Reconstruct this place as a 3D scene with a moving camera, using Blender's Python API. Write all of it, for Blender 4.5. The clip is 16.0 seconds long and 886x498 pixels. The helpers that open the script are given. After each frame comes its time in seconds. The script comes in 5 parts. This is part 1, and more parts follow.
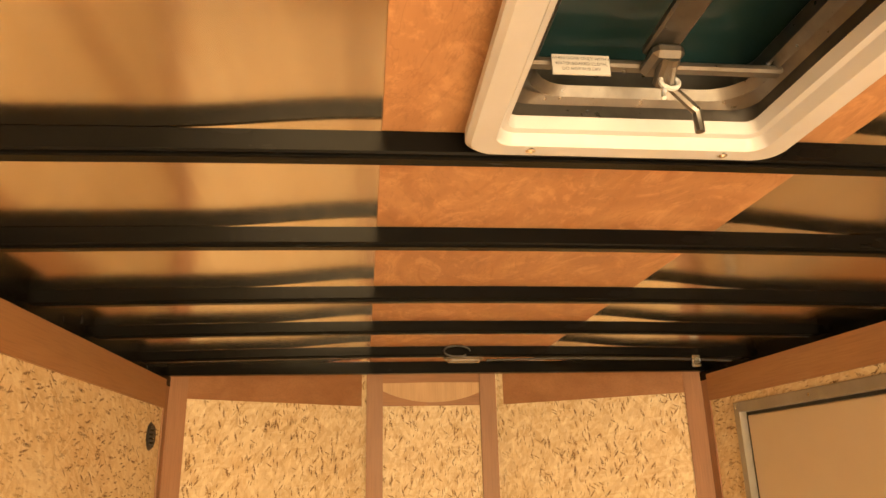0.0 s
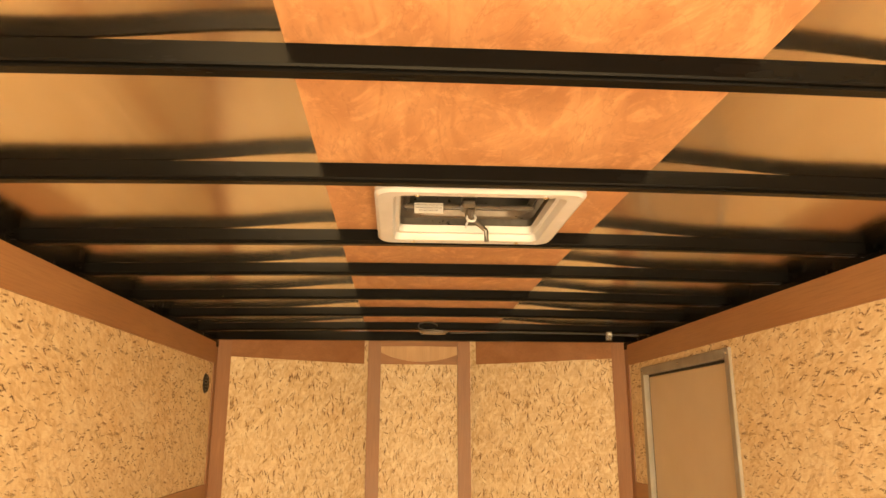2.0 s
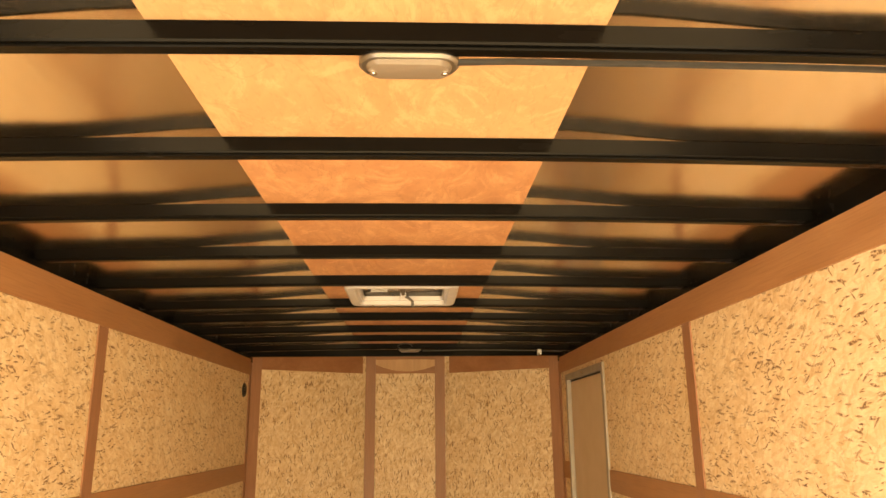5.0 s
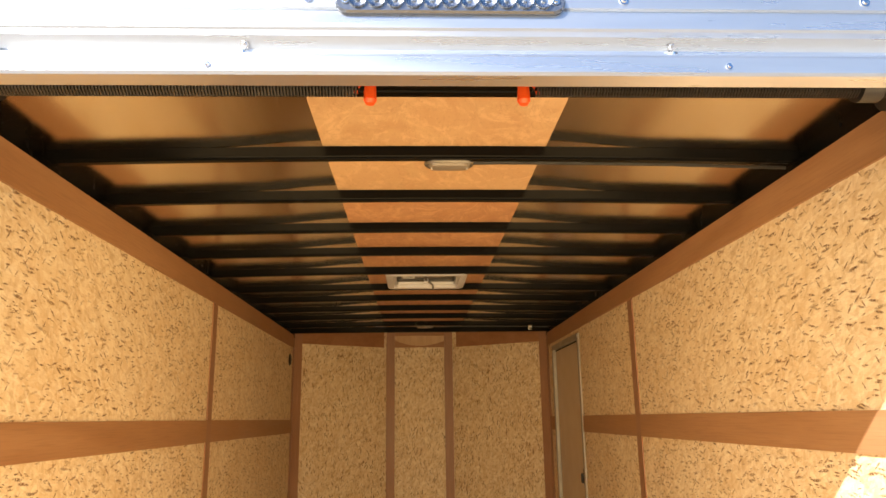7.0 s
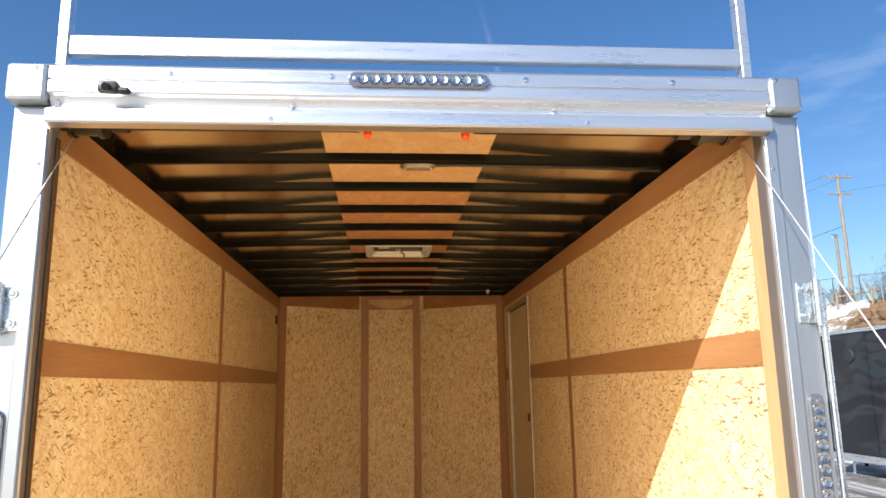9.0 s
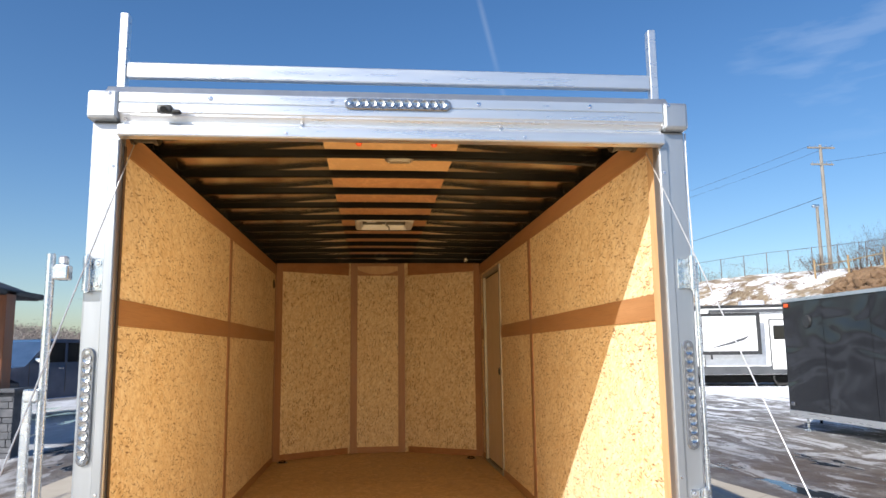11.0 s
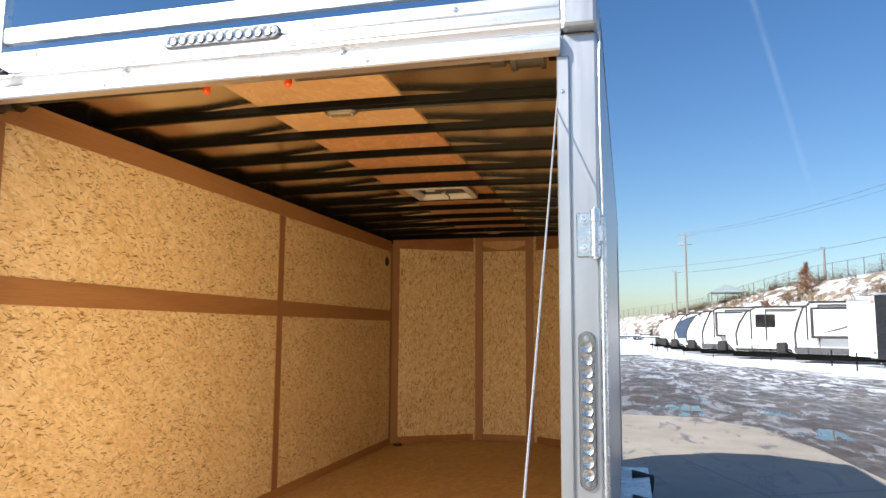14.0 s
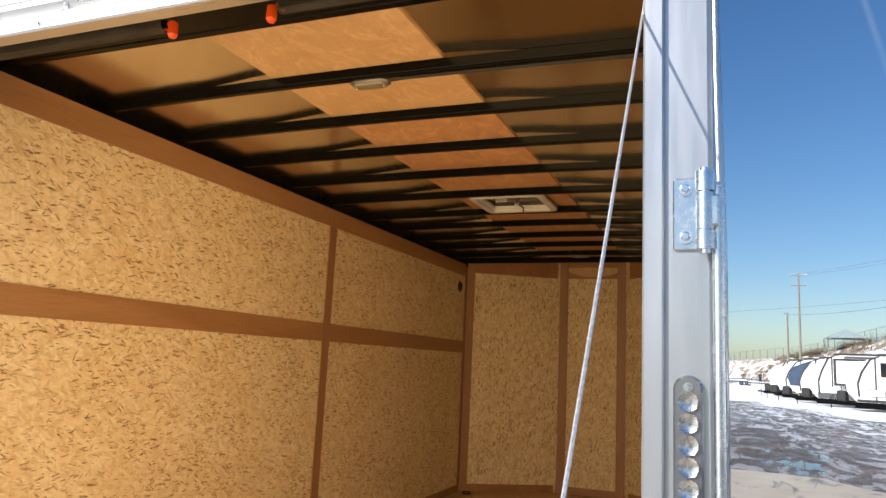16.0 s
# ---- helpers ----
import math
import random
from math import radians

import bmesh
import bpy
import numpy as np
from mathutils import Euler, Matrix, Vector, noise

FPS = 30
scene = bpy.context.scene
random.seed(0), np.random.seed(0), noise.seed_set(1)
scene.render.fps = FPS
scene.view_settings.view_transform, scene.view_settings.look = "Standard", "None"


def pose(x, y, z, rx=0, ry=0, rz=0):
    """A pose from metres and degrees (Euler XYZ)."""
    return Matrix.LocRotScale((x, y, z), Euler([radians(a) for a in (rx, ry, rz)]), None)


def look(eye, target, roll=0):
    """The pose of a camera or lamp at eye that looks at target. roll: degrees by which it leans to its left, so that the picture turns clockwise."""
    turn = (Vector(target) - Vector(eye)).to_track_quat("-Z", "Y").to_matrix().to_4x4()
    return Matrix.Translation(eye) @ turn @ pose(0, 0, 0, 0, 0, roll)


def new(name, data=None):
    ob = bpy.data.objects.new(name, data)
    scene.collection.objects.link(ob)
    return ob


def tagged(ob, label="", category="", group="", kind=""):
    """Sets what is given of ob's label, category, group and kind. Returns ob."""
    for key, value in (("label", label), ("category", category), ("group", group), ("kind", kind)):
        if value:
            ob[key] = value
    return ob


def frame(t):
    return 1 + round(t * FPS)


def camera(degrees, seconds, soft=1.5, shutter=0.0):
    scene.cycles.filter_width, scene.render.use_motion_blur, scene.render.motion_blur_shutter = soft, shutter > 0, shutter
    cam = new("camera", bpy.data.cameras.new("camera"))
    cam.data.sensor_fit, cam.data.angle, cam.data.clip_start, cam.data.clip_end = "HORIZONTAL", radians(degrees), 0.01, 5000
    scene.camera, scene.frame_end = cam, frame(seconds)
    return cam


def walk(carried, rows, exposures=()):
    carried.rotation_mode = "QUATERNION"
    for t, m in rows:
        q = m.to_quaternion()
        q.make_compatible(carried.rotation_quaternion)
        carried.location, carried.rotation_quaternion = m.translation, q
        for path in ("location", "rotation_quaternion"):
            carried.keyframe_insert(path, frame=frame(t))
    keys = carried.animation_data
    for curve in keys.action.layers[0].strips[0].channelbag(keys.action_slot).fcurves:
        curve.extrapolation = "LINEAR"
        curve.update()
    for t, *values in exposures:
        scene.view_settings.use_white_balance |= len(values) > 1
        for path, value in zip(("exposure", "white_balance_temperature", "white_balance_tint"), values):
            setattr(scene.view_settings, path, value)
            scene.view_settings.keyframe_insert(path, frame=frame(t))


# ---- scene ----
cam = camera(63.7, 16.0)
PATH = [
    (0, (-0.309, 2.0, 1.577), (-0.094, 3.895, 2.179), -1.4),
    (0.5, (-0.183, 1.812, 1.577), (0.001, 3.725, 2.131), -0.8),
    (1, (-0.182, 1.597, 1.563), (-0.01, 3.522, 2.078), -0.5),
    (1.5, (-0.209, 1.35, 1.545), (-0.057, 3.283, 2.035), -0.1),
    (2, (-0.145, 1.132, 1.525), (-0.017, 3.069, 2.009), 0.0),
    (2.5, (-0.103, 0.951, 1.518), (-0.009, 2.887, 2.011), -0.0),
    (3, (-0.144, 0.736, 1.503), (-0.081, 2.668, 2.015), -0.2),
    (3.5, (-0.118, 0.563, 1.479), (-0.069, 2.493, 2.0), -0.4),
    (4, (0.007, 0.295, 1.468), (0.062, 2.227, 1.985), -0.5),
    (4.5, (0.071, 0.109, 1.478), (0.143, 2.044, 1.980), -0.4),
    (7, (-0.034, -1.1, 1.258), (0.041, 0.845, 1.72), -0.8),
    (7.5, (-0.12, -1.269, 1.222), (-0.031, 0.682, 1.654), -0.8),
    (8, (-0.093, -1.393, 1.188), (0.014, 0.562, 1.596), -0.6),
    (8.5, (-0.072, -1.605, 1.147), (0.068, 0.351, 1.54), -0.9),
    (11, (-0.065, -2.516, 1.051), (0.131, -0.546, 1.334), -0.7),
    (11.5, (0.083, -2.357, 1.038), (0.208, -0.377, 1.288), -0.6),
    (12, (0.365, -2.294, 1.045), (0.399, -0.307, 1.264), -0.7),
    (12.5, (0.662, -2.227, 1.061), (0.57, -0.24, 1.268), -0.5),
    (13, (0.825, -2.035, 1.054), (0.591, -0.059, 1.259), -0.4),
    (13.5, (1.014, -1.932, 1.066), (0.641, 0.022, 1.278), -0.2),
    (14, (1.169, -1.83, 1.08), (0.675, 0.095, 1.305), 0.4),
    (14.5, (1.149, -1.661, 1.061), (0.554, 0.232, 1.309), 1.3),
    (15, (1.101, -1.46, 1.072), (0.427, 0.404, 1.335), 2.0),
    (15.5, (1.146, -1.27, 1.08), (0.426, 0.574, 1.364), 2.4),
    (16, (1.132, -1.132, 1.082), (0.385, 0.697, 1.392), 2.8),
]
walk(cam, [(t, look(eye, target, roll)) for t, eye, target, roll in PATH], [(0, 2.55), (1.5, 2.45), (3.0, 2.25), (3.6, 2.1), (4.7, 1.95), (6.8, 1.1), (8.5, 0.82), (11, 0.62), (12.5, 0.72), (13.0, 0.75), (14.5, 0.55), (16, 0.5)])

# ---- world, sun, exposure ----
GROUND = -0.47
SUN_WAY = Vector((1.02, 1.095, -1.0)).normalized()
ELEVATION = math.asin(-SUN_WAY.z)
world = bpy.data.worlds.new("sky")
scene.world = world
world.use_nodes = True
wn = world.node_tree.nodes
sky = wn.new("ShaderNodeTexSky")
sky.sky_type = "NISHITA"
sky.sun_disc = False
sky.sun_elevation = ELEVATION
sky.sun_rotation = math.atan2(-SUN_WAY.x, -SUN_WAY.y)
sky.air_density, sky.dust_density, sky.ozone_density = 1.0, 1.0, 2.5
wl = world.node_tree.links


def sky_math(op, a, b=0.0, c=0.0):
    n = wn.new("ShaderNodeMath")
    n.operation = op
    for i, v in enumerate((a, b, c)):
        if isinstance(v, (int, float)):
            n.inputs[i].default_value = v
        else:
            wl.new(v, n.inputs[i])
    n.use_clamp = op == "MULTIPLY_ADD"
    return n.outputs[0]


def sky_dot(way):
    n = wn.new("ShaderNodeVectorMath")
    n.operation = "DOT_PRODUCT"
    wl.new(heaven.outputs["Generated"], n.inputs[0])
    n.inputs[1].default_value = Vector(way).normalized()
    return n.outputs["Value"]


def sky_noise(scale, stretch):
    m, n = wn.new("ShaderNodeMapping"), wn.new("ShaderNodeTexNoise")
    m.inputs["Scale"].default_value = stretch
    n.inputs["Scale"].default_value, n.inputs["Detail"].default_value = scale, 6.0
    wl.new(heaven.outputs["Generated"], m.inputs["Vector"])
    wl.new(m.outputs[0], n.inputs["Vector"])
    return n.outputs["Fac"]


heaven = wn.new("ShaderNodeTexCoord")
# a faint old vapour trail and a few wisps of cloud
trail = sky_math("MULTIPLY_ADD", sky_math("ABSOLUTE", sky_dot(Vector((0.139, 0.877, 0.459)).cross(Vector((0.216, 0.953, 0.214))))), -230.0, 1.15)
trail = sky_math("MULTIPLY", trail, sky_math("MULTIPLY_ADD", sky_noise(9.0, (1, 1, 1)), 4.0, -1.4))
trail = sky_math("MULTIPLY", trail, sky_math("MULTIPLY_ADD", sky_dot((0.169, 0.908, 0.383)), 30.0, -28.6))
wisp = sky_math("MULTIPLY_ADD", sky_noise(6.0, (1.0, 1.0, 4.5)), 9.0, -5.0)
wisp = sky_math("MULTIPLY", wisp, sky_math("MULTIPLY_ADD", sky_dot((0.545, 0.745, 0.385)), 55.0, -54.2))
veil = sky_math("MAXIMUM", sky_math("MULTIPLY", trail, 0.08), sky_math("MULTIPLY", wisp, 0.12))
richer = wn.new("ShaderNodeHueSaturation")
richer.inputs["Saturation"].default_value = 1.26
richer.inputs["Hue"].default_value = 0.505
cover = wn.new("ShaderNodeMix")
cover.data_type = "RGBA"
cover.inputs[7].default_value = (7.5, 8.0, 8.6, 1)
wl.new(sky.outputs[0], richer.inputs["Color"])
wl.new(veil, cover.inputs[0])
wl.new(richer.outputs[0], cover.inputs[6])
wl.new(cover.outputs[2], wn["Background"].inputs[0])
wn["Background"].inputs[1].default_value = 0.094
sun = new("sun", bpy.data.lights.new("sun", "SUN"))
sun.data.energy, sun.data.angle, sun.data.color = 5.0, radians(0.53), (1.0, 0.98, 0.95)
sun.matrix_world = look((-10, -12, 12), Vector((-10, -12, 12)) + SUN_WAY)

# added warm fill lamp in the open rear, for daylight and bounce off wood
opening = new("opening_fill", bpy.data.lights.new("opening_fill", "AREA"))
opening.data.shape, opening.data.size, opening.data.size_y = "RECTANGLE", 1.86, 1.70
opening.data.energy, opening.data.color = 19.5, (1.0, 0.66, 0.27)
opening.data.spread = radians(138)
opening.matrix_world = look((0.03, -0.01, 0.92), (0.03, 3.0, 0.92))


# ---- materials ----
def material(name, colour=(0.8, 0.8, 0.8), rough=0.5, metal=0.0):
    m = bpy.data.materials.new(name)
    m.use_nodes = True
    b = m.node_tree.nodes["Principled BSDF"]
    b.inputs["Base Color"].default_value = (*colour, 1)
    b.inputs["Roughness"].default_value = rough
    b.inputs["Metallic"].default_value = metal
    return m


class Net:
    """Short calls for building a node material."""

    def __init__(self, m):
        self.m, self.t = m, m.node_tree
        self.b = self.t.nodes["Principled BSDF"]
        self.co = self.t.nodes.new("ShaderNodeTexCoord").outputs["Object"]

    def node(self, kind, **values):
        n = self.t.nodes.new(kind)
        for k, v in values.items():
            n.inputs[k.replace("_", " ")].default_value = v
        return n

    def link(self, a, b):
        self.t.links.new(a, b)

    def mapped(self, scale=(1, 1, 1), turn=(0, 0, 0), source=None, shift=(0, 0, 0)):
        n = self.node("ShaderNodeMapping")
        n.inputs["Scale"].default_value = scale
        n.inputs["Rotation"].default_value = [radians(a) for a in turn]
        n.inputs["Location"].default_value = shift
        self.link(source or self.co, n.inputs["Vector"])
        return n.outputs[0]

    def noise(self, source, scale, detail=3.0, rough=0.55, distort=0.0):
        n = self.node("ShaderNodeTexNoise", Scale=scale, Detail=detail, Roughness=rough, Distortion=distort)
        self.link(source, n.inputs["Vector"])
        return n.outputs["Fac"]

    def voronoi(self, source, scale, feature="F1", out="Color"):
        n = self.node("ShaderNodeTexVoronoi", Scale=scale)
        n.feature = feature
        self.link(source, n.inputs["Vector"])
        return n.outputs[out]

    def ramp(self, fac, stops):
        n = self.node("ShaderNodeValToRGB")
        e = n.color_ramp.elements
        while len(e) < len(stops):
            e.new(0.5)
        for i, (p, c) in enumerate(stops):
            e[i].position = p
            e[i].color = (*c, 1) if len(c) == 3 else c
        self.link(fac, n.inputs["Fac"])
        return n.outputs["Color"]

    def grey(self, fac, a, b, lo=0.0, hi=1.0):
        n = self.node("ShaderNodeMapRange")
        for k, v in zip(("From Min", "From Max", "To Min", "To Max"), (a, b, lo, hi)):
            n.inputs[k].default_value = v
        self.link(fac, n.inputs["Value"])
        return n.outputs["Result"]

    def mix(self, fac, a, b, blend="MIX"):
        n = self.t.nodes.new("ShaderNodeMix")
        n.data_type, n.blend_type = "RGBA", blend
        for i, v in ((0, fac), (6, a), (7, b)):
            if isinstance(v, (int, float)):
                n.inputs[i].default_value = v
            elif isinstance(v, tuple):
                n.inputs[i].default_value = (*v, 1)
            else:
                self.link(v, n.inputs[i])
        return n.outputs[2]

    def math(self, op, a, b=0.0):
        n = self.t.nodes.new("ShaderNodeMath")
        n.operation = op
        for i, v in enumerate((a, b)):
            if isinstance(v, (int, float)):
                n.inputs[i].default_value = v
            else:
                self.link(v, n.inputs[i])
        return n.outputs[0]

    def split(self, source=None):
        n = self.t.nodes.new("ShaderNodeSeparateXYZ")
        self.link(source or self.co, n.inputs[0])
        return n.outputs

    def join(self, x, y, z=0.0):
        n = self.t.nodes.new("ShaderNodeCombineXYZ")
        for i, v in enumerate((x, y, z)):
            if isinstance(v, (int, float)):
                n.inputs[i].default_value = v
            else:
                self.link(v, n.inputs[i])
        return n.outputs[0]

    def bump(self, height, distance, strength=1.0):
        n = self.node("ShaderNodeBump", Strength=strength, Distance=distance)
        self.link(height, n.inputs["Height"])
        self.link(n.outputs[0], self.b.inputs["Normal"])

    def colour(self, c):
        self.link(c, self.b.inputs["Base Color"])

    def rough(self, c):
        self.link(c, self.b.inputs["Roughness"])


def chipboard(name, across, lean, pale=(0.78, 0.665, 0.455), deep=(0.66, 0.49, 0.27)):
    """Oriented strand board: flakes pressed in layers, mostly along one way, with dark slivers of bark."""
    m = material(name, rough=0.62)
    n = Net(m)
    o = n.split()
    flat = n.join(o[across], o[2])
    warp = n.node("ShaderNodeTexNoise", Scale=14.0, Detail=2.0)
    n.link(flat, warp.inputs["Vector"])
    add = n.t.nodes.new("ShaderNodeVectorMath")
    add.operation = "MULTIPLY_ADD"
    n.link(warp.outputs["Color"], add.inputs[0])
    add.inputs[1].default_value = (0.010, 0.010, 0)
    n.link(flat, add.inputs[2])
    bent = add.outputs[0]

    def flakes(turn, u, v, shift):
        t = n.mapped((1, 1, 1), (0, 0, turn), bent, (shift, shift * 0.37, 0))
        return n.mapped((u, v, 1), (0, 0, 0), t)

    base = n.mix(n.grey(n.noise(flat, 2.6, 6, 0.7), 0.36, 0.64), deep, pale)
    for k, (turn, s, w) in enumerate(((lean + 6, 1.0, 0.5), (lean - 30, 1.2, 0.55), (lean + 48, 1.0, 0.5), (lean + 85, 1.5, 0.35), (lean + 20, 1.8, 0.45))):
        v = flakes(turn, 17 * s, 70 * s, 3.1 * k + 1)
        cell = n.split(n.voronoi(v, 1.0))
        pick = n.grey(cell[0], 0.52, 0.60)
        chip = n.ramp(cell[1], ((0.0, (0.44, 0.29, 0.13)), (0.3, (0.63, 0.48, 0.28)), (0.7, (0.78, 0.67, 0.47)), (1.0, (0.86, 0.79, 0.62))))
        base = n.mix(n.math("MULTIPLY", pick, w * 0.85), base, chip)
    fine = n.noise(flakes(lean, 40, 380, 0), 1.0, 2)
    base = n.mix(n.grey(fine, 0.4, 0.75, 0.0, 0.25), base, (0.48, 0.34, 0.19))
    dark = None
    for k, (turn, s, lo) in enumerate(((lean + 6, 0.85, 0.90), (lean - 14, 1.1, 0.88), (lean + 36, 1.2, 0.91), (lean - 55, 1.6, 0.93), (lean - 3, 1.5, 0.84), (lean + 12, 2.2, 0.84))):
        v = flakes(turn, 14 * s, 72 * s, 5.7 * k + 2)
        d = n.voronoi(v, 1.0, "F1", "Distance")
        cell = n.split(n.voronoi(v, 1.0))
        spot = n.math("MULTIPLY", n.grey(d, 0.18, 0.34, 1.0, 0.0), n.grey(cell[2], lo, lo + 0.03))
        dark = spot if dark is None else n.math("MAXIMUM", dark, spot)
    patchy = n.grey(n.noise(flat, 4.0, 3, 0.6), 0.34, 0.52, 0.35, 1.0)
    ragged = n.grey(n.noise(bent, 160, 2), 0.36, 0.5)
    dark = n.math("MULTIPLY", n.math("MULTIPLY", dark, patchy), ragged)
    hue = n.mix(n.grey(n.noise(flat, 55, 2), 0.35, 0.65), (0.075, 0.032, 0.009), (0.26, 0.135, 0.045))
    n.colour(n.mix(n.math("MULTIPLY", dark, 0.95), base, hue))
    n.rough(n.grey(n.noise(flat, 30, 3), 0.3, 0.7, 0.5, 0.72))
    n.bump(n.math("SUBTRACT", n.noise(flakes(lean, 20, 80, 0), 1.0, 3), dark), 0.0015, 0.5)
    return m


def timber(name, light, dark, along, grain=18.0, rough=0.5, figure=0.5, wave=4.0):
    """Plywood face veneer or a thin board, its grain along one axis (0 x, 1 y, 2 z)."""
    m = material(name, rough=rough)
    n = Net(m)
    s = [1.0, 1.0, 1.0]
    s[along] = 0.12
    rnd = n.t.nodes.new("ShaderNodeObjectInfo").outputs["Random"]
    shift = n.t.nodes.new("ShaderNodeVectorMath")
    shift.operation = "ADD"
    n.link(n.co, shift.inputs[0])
    n.link(n.join(rnd, n.math("MULTIPLY", rnd, 7.0), n.math("MULTIPLY", rnd, 3.0)), shift.inputs[1])
    v = n.mapped(s, source=shift.outputs[0])
    a = n.noise(v, grain, 5, 0.6, figure)
    s[along] = 0.03
    fine = n.noise(n.mapped(s, source=shift.outputs[0]), grain * 18, 2)
    broad = n.noise(n.mapped([1 if i != along else 0.4 for i in range(3)], source=shift.outputs[0]), wave, 3, 0.6, 1.2)
    c = n.mix(n.grey(a, 0.32, 0.68), dark, light)
    c = n.mix(n.grey(broad, 0.35, 0.65, 0.0, 0.45), c, dark)
    c = n.mix(n.grey(fine, 0.45, 0.75, 0.0, 0.3), c, tuple(0.5 * q for q in dark))
    n.colour(c)
    n.rough(n.grey(a, 0.3, 0.7, rough - 0.08, rough + 0.1))
    n.bump(fine, 0.0006, 0.4)
    return m


def speckled(name, a, b, scale, rough, metal=0.0, stretch=(1, 1, 1), bump=0.0, spread=0.1):
    m = material(name, rough=rough, metal=metal)
    n = Net(m)
    f = n.noise(n.mapped(stretch), scale, 5, 0.6)
    n.colour(n.mix(n.grey(f, 0.3, 0.7), a, b))
    g = n.noise(n.mapped(stretch), scale * 3.1, 4)
    n.rough(n.grey(g, 0.3, 0.7, max(rough - spread, 0.02), rough + spread))
    if bump:
        n.bump(f, bump, 0.6)
    return m


OSB_SIDE = chipboard("osb_side", 1, 0)
# same board mixed darker: the deep end's shade is in the colour
OSB_NOSE_SHADED = chipboard("osb_nose_shaded", 0, 88, (0.66, 0.545, 0.375), (0.54, 0.40, 0.24))
TRIM_Y = timber("veneer_along", (0.38, 0.21, 0.10), (0.30, 0.15, 0.065), 1, 14, 0.5)
TRIM_X = timber("veneer_across", (0.37, 0.185, 0.09), (0.26, 0.12, 0.052), 0, 14, 0.5)
TRIM_Z = timber("veneer_upright", (0.34, 0.185, 0.105), (0.26, 0.13, 0.07), 2, 14, 0.5)
PALE_Z = timber("pale_upright", (0.56, 0.38, 0.22), (0.45, 0.28, 0.14), 2, 12, 0.5)


def rotary_veneer(name, light, dark):
    """Rotary cut face veneer: broad blotches and loops of figure, faint ray flecks."""
    m = material(name, rough=0.5)
    n = Net(m)
    v = n.mapped((1.0, 0.45, 1.0))
    a = n.noise(v, 4.5, 5, 0.62, 2.6)
    rings = n.math("SINE", n.math("MULTIPLY", n.noise(v, 2.2, 2, 0.5, 1.2), 60.0))
    flecks = n.noise(n.mapped((1.0, 0.25, 1.0)), 150, 2)
    c = n.mix(n.grey(a, 0.3, 0.7), dark, light)
    c = n.mix(n.math("MULTIPLY", n.grey(rings, 0.6, 1.0), n.grey(n.noise(v, 3.0, 2), 0.42, 0.58, 0.0, 0.6)), c, dark)
    pale = n.grey(n.noise(n.mapped((1.0, 0.6, 1.0)), 7.0, 6, 0.72, 3.2), 0.50, 0.62, 0.0, 0.5)
    c = n.mix(pale, c, tuple(min(1.22 * q + 0.02, 0.85) for q in light))
    vein = n.grey(n.math("ABSOLUTE", n.math("SUBTRACT", n.noise(v, 6.0, 4, 0.6, 2.0), 0.5)), 0.0, 0.012, 0.35, 0.0)
    c = n.mix(vein, c, tuple(0.7 * q for q in dark))
    c = n.mix(n.grey(flecks, 0.55, 0.8, 0.0, 0.35), c, tuple(0.6 * q for q in dark))
    knot = n.voronoi(n.mapped((1.6, 0.9, 1)), 1.0, "F1", "Distance")
    c = n.mix(n.grey(knot, 0.012, 0.03, 0.75, 0.0), c, (0.12, 0.045, 0.015))
    n.colour(c)
    n.rough(n.grey(a, 0.3, 0.7, 0.42, 0.6))
    n.bump(flecks, 0.0005, 0.4)
    return m


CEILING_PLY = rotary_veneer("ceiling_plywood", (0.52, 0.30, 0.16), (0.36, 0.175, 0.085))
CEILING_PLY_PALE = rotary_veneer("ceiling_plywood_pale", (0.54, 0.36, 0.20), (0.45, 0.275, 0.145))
FLOOR_PLY = rotary_veneer("floor_plywood", (0.54, 0.375, 0.185), (0.36, 0.22, 0.09))
BLACK_STEEL = speckled("black_painted_steel", (0.002, 0.002, 0.002), (0.004, 0.004, 0.004), 6, 0.25, 0.0, (0.3, 1, 1), 0.0, 0.03)
ALUMINIUM = speckled("mill_aluminium", (0.68, 0.685, 0.69), (0.78, 0.785, 0.79), 3, 0.30, 0.85, (0.3, 4, 4), 0.0, 0.05)
ALU_POST = speckled("satin_aluminium", (0.47, 0.485, 0.50), (0.54, 0.555, 0.57), 4, 0.36, 0.85, (3, 3, 0.3), 0.0, 0.06)
ZINC = speckled("zinc_plated_steel", (0.60, 0.66, 0.72), (0.78, 0.80, 0.80), 14, 0.25, 1.0, (1, 1, 1), 0.0, 0.08)
BRIGHT = material("bright_steel", (0.85, 0.85, 0.86), 0.16, 1.0)
WHITE_PLASTIC = speckled("white_plastic", (0.46, 0.475, 0.53), (0.52, 0.535, 0.60), 8, 0.38)
WHITE_PAINT = speckled("white_gelcoat", (0.70, 0.70, 0.69), (0.78, 0.78, 0.77), 1.5, 0.28)
GREY_PAINT = speckled("grey_band_paint", (0.055, 0.057, 0.062), (0.09, 0.093, 0.10), 2, 0.35)
BLACK_PAINT = speckled("black_gloss_skin", (0.012, 0.013, 0.016), (0.020, 0.022, 0.026), 1.2, 0.12, 0.0, (1, 1, 1), 0.0, 0.04)
n = Net(BLACK_PAINT)
n.bump(n.noise(n.mapped((1, 1, 1.5)), 1.1, 1.0, 0.4, 0.6), 0.09, 0.6)
SPRING_STEEL = speckled("oiled_spring_steel", (0.05, 0.045, 0.04), (0.09, 0.082, 0.074), 9, 0.38, 0.7)
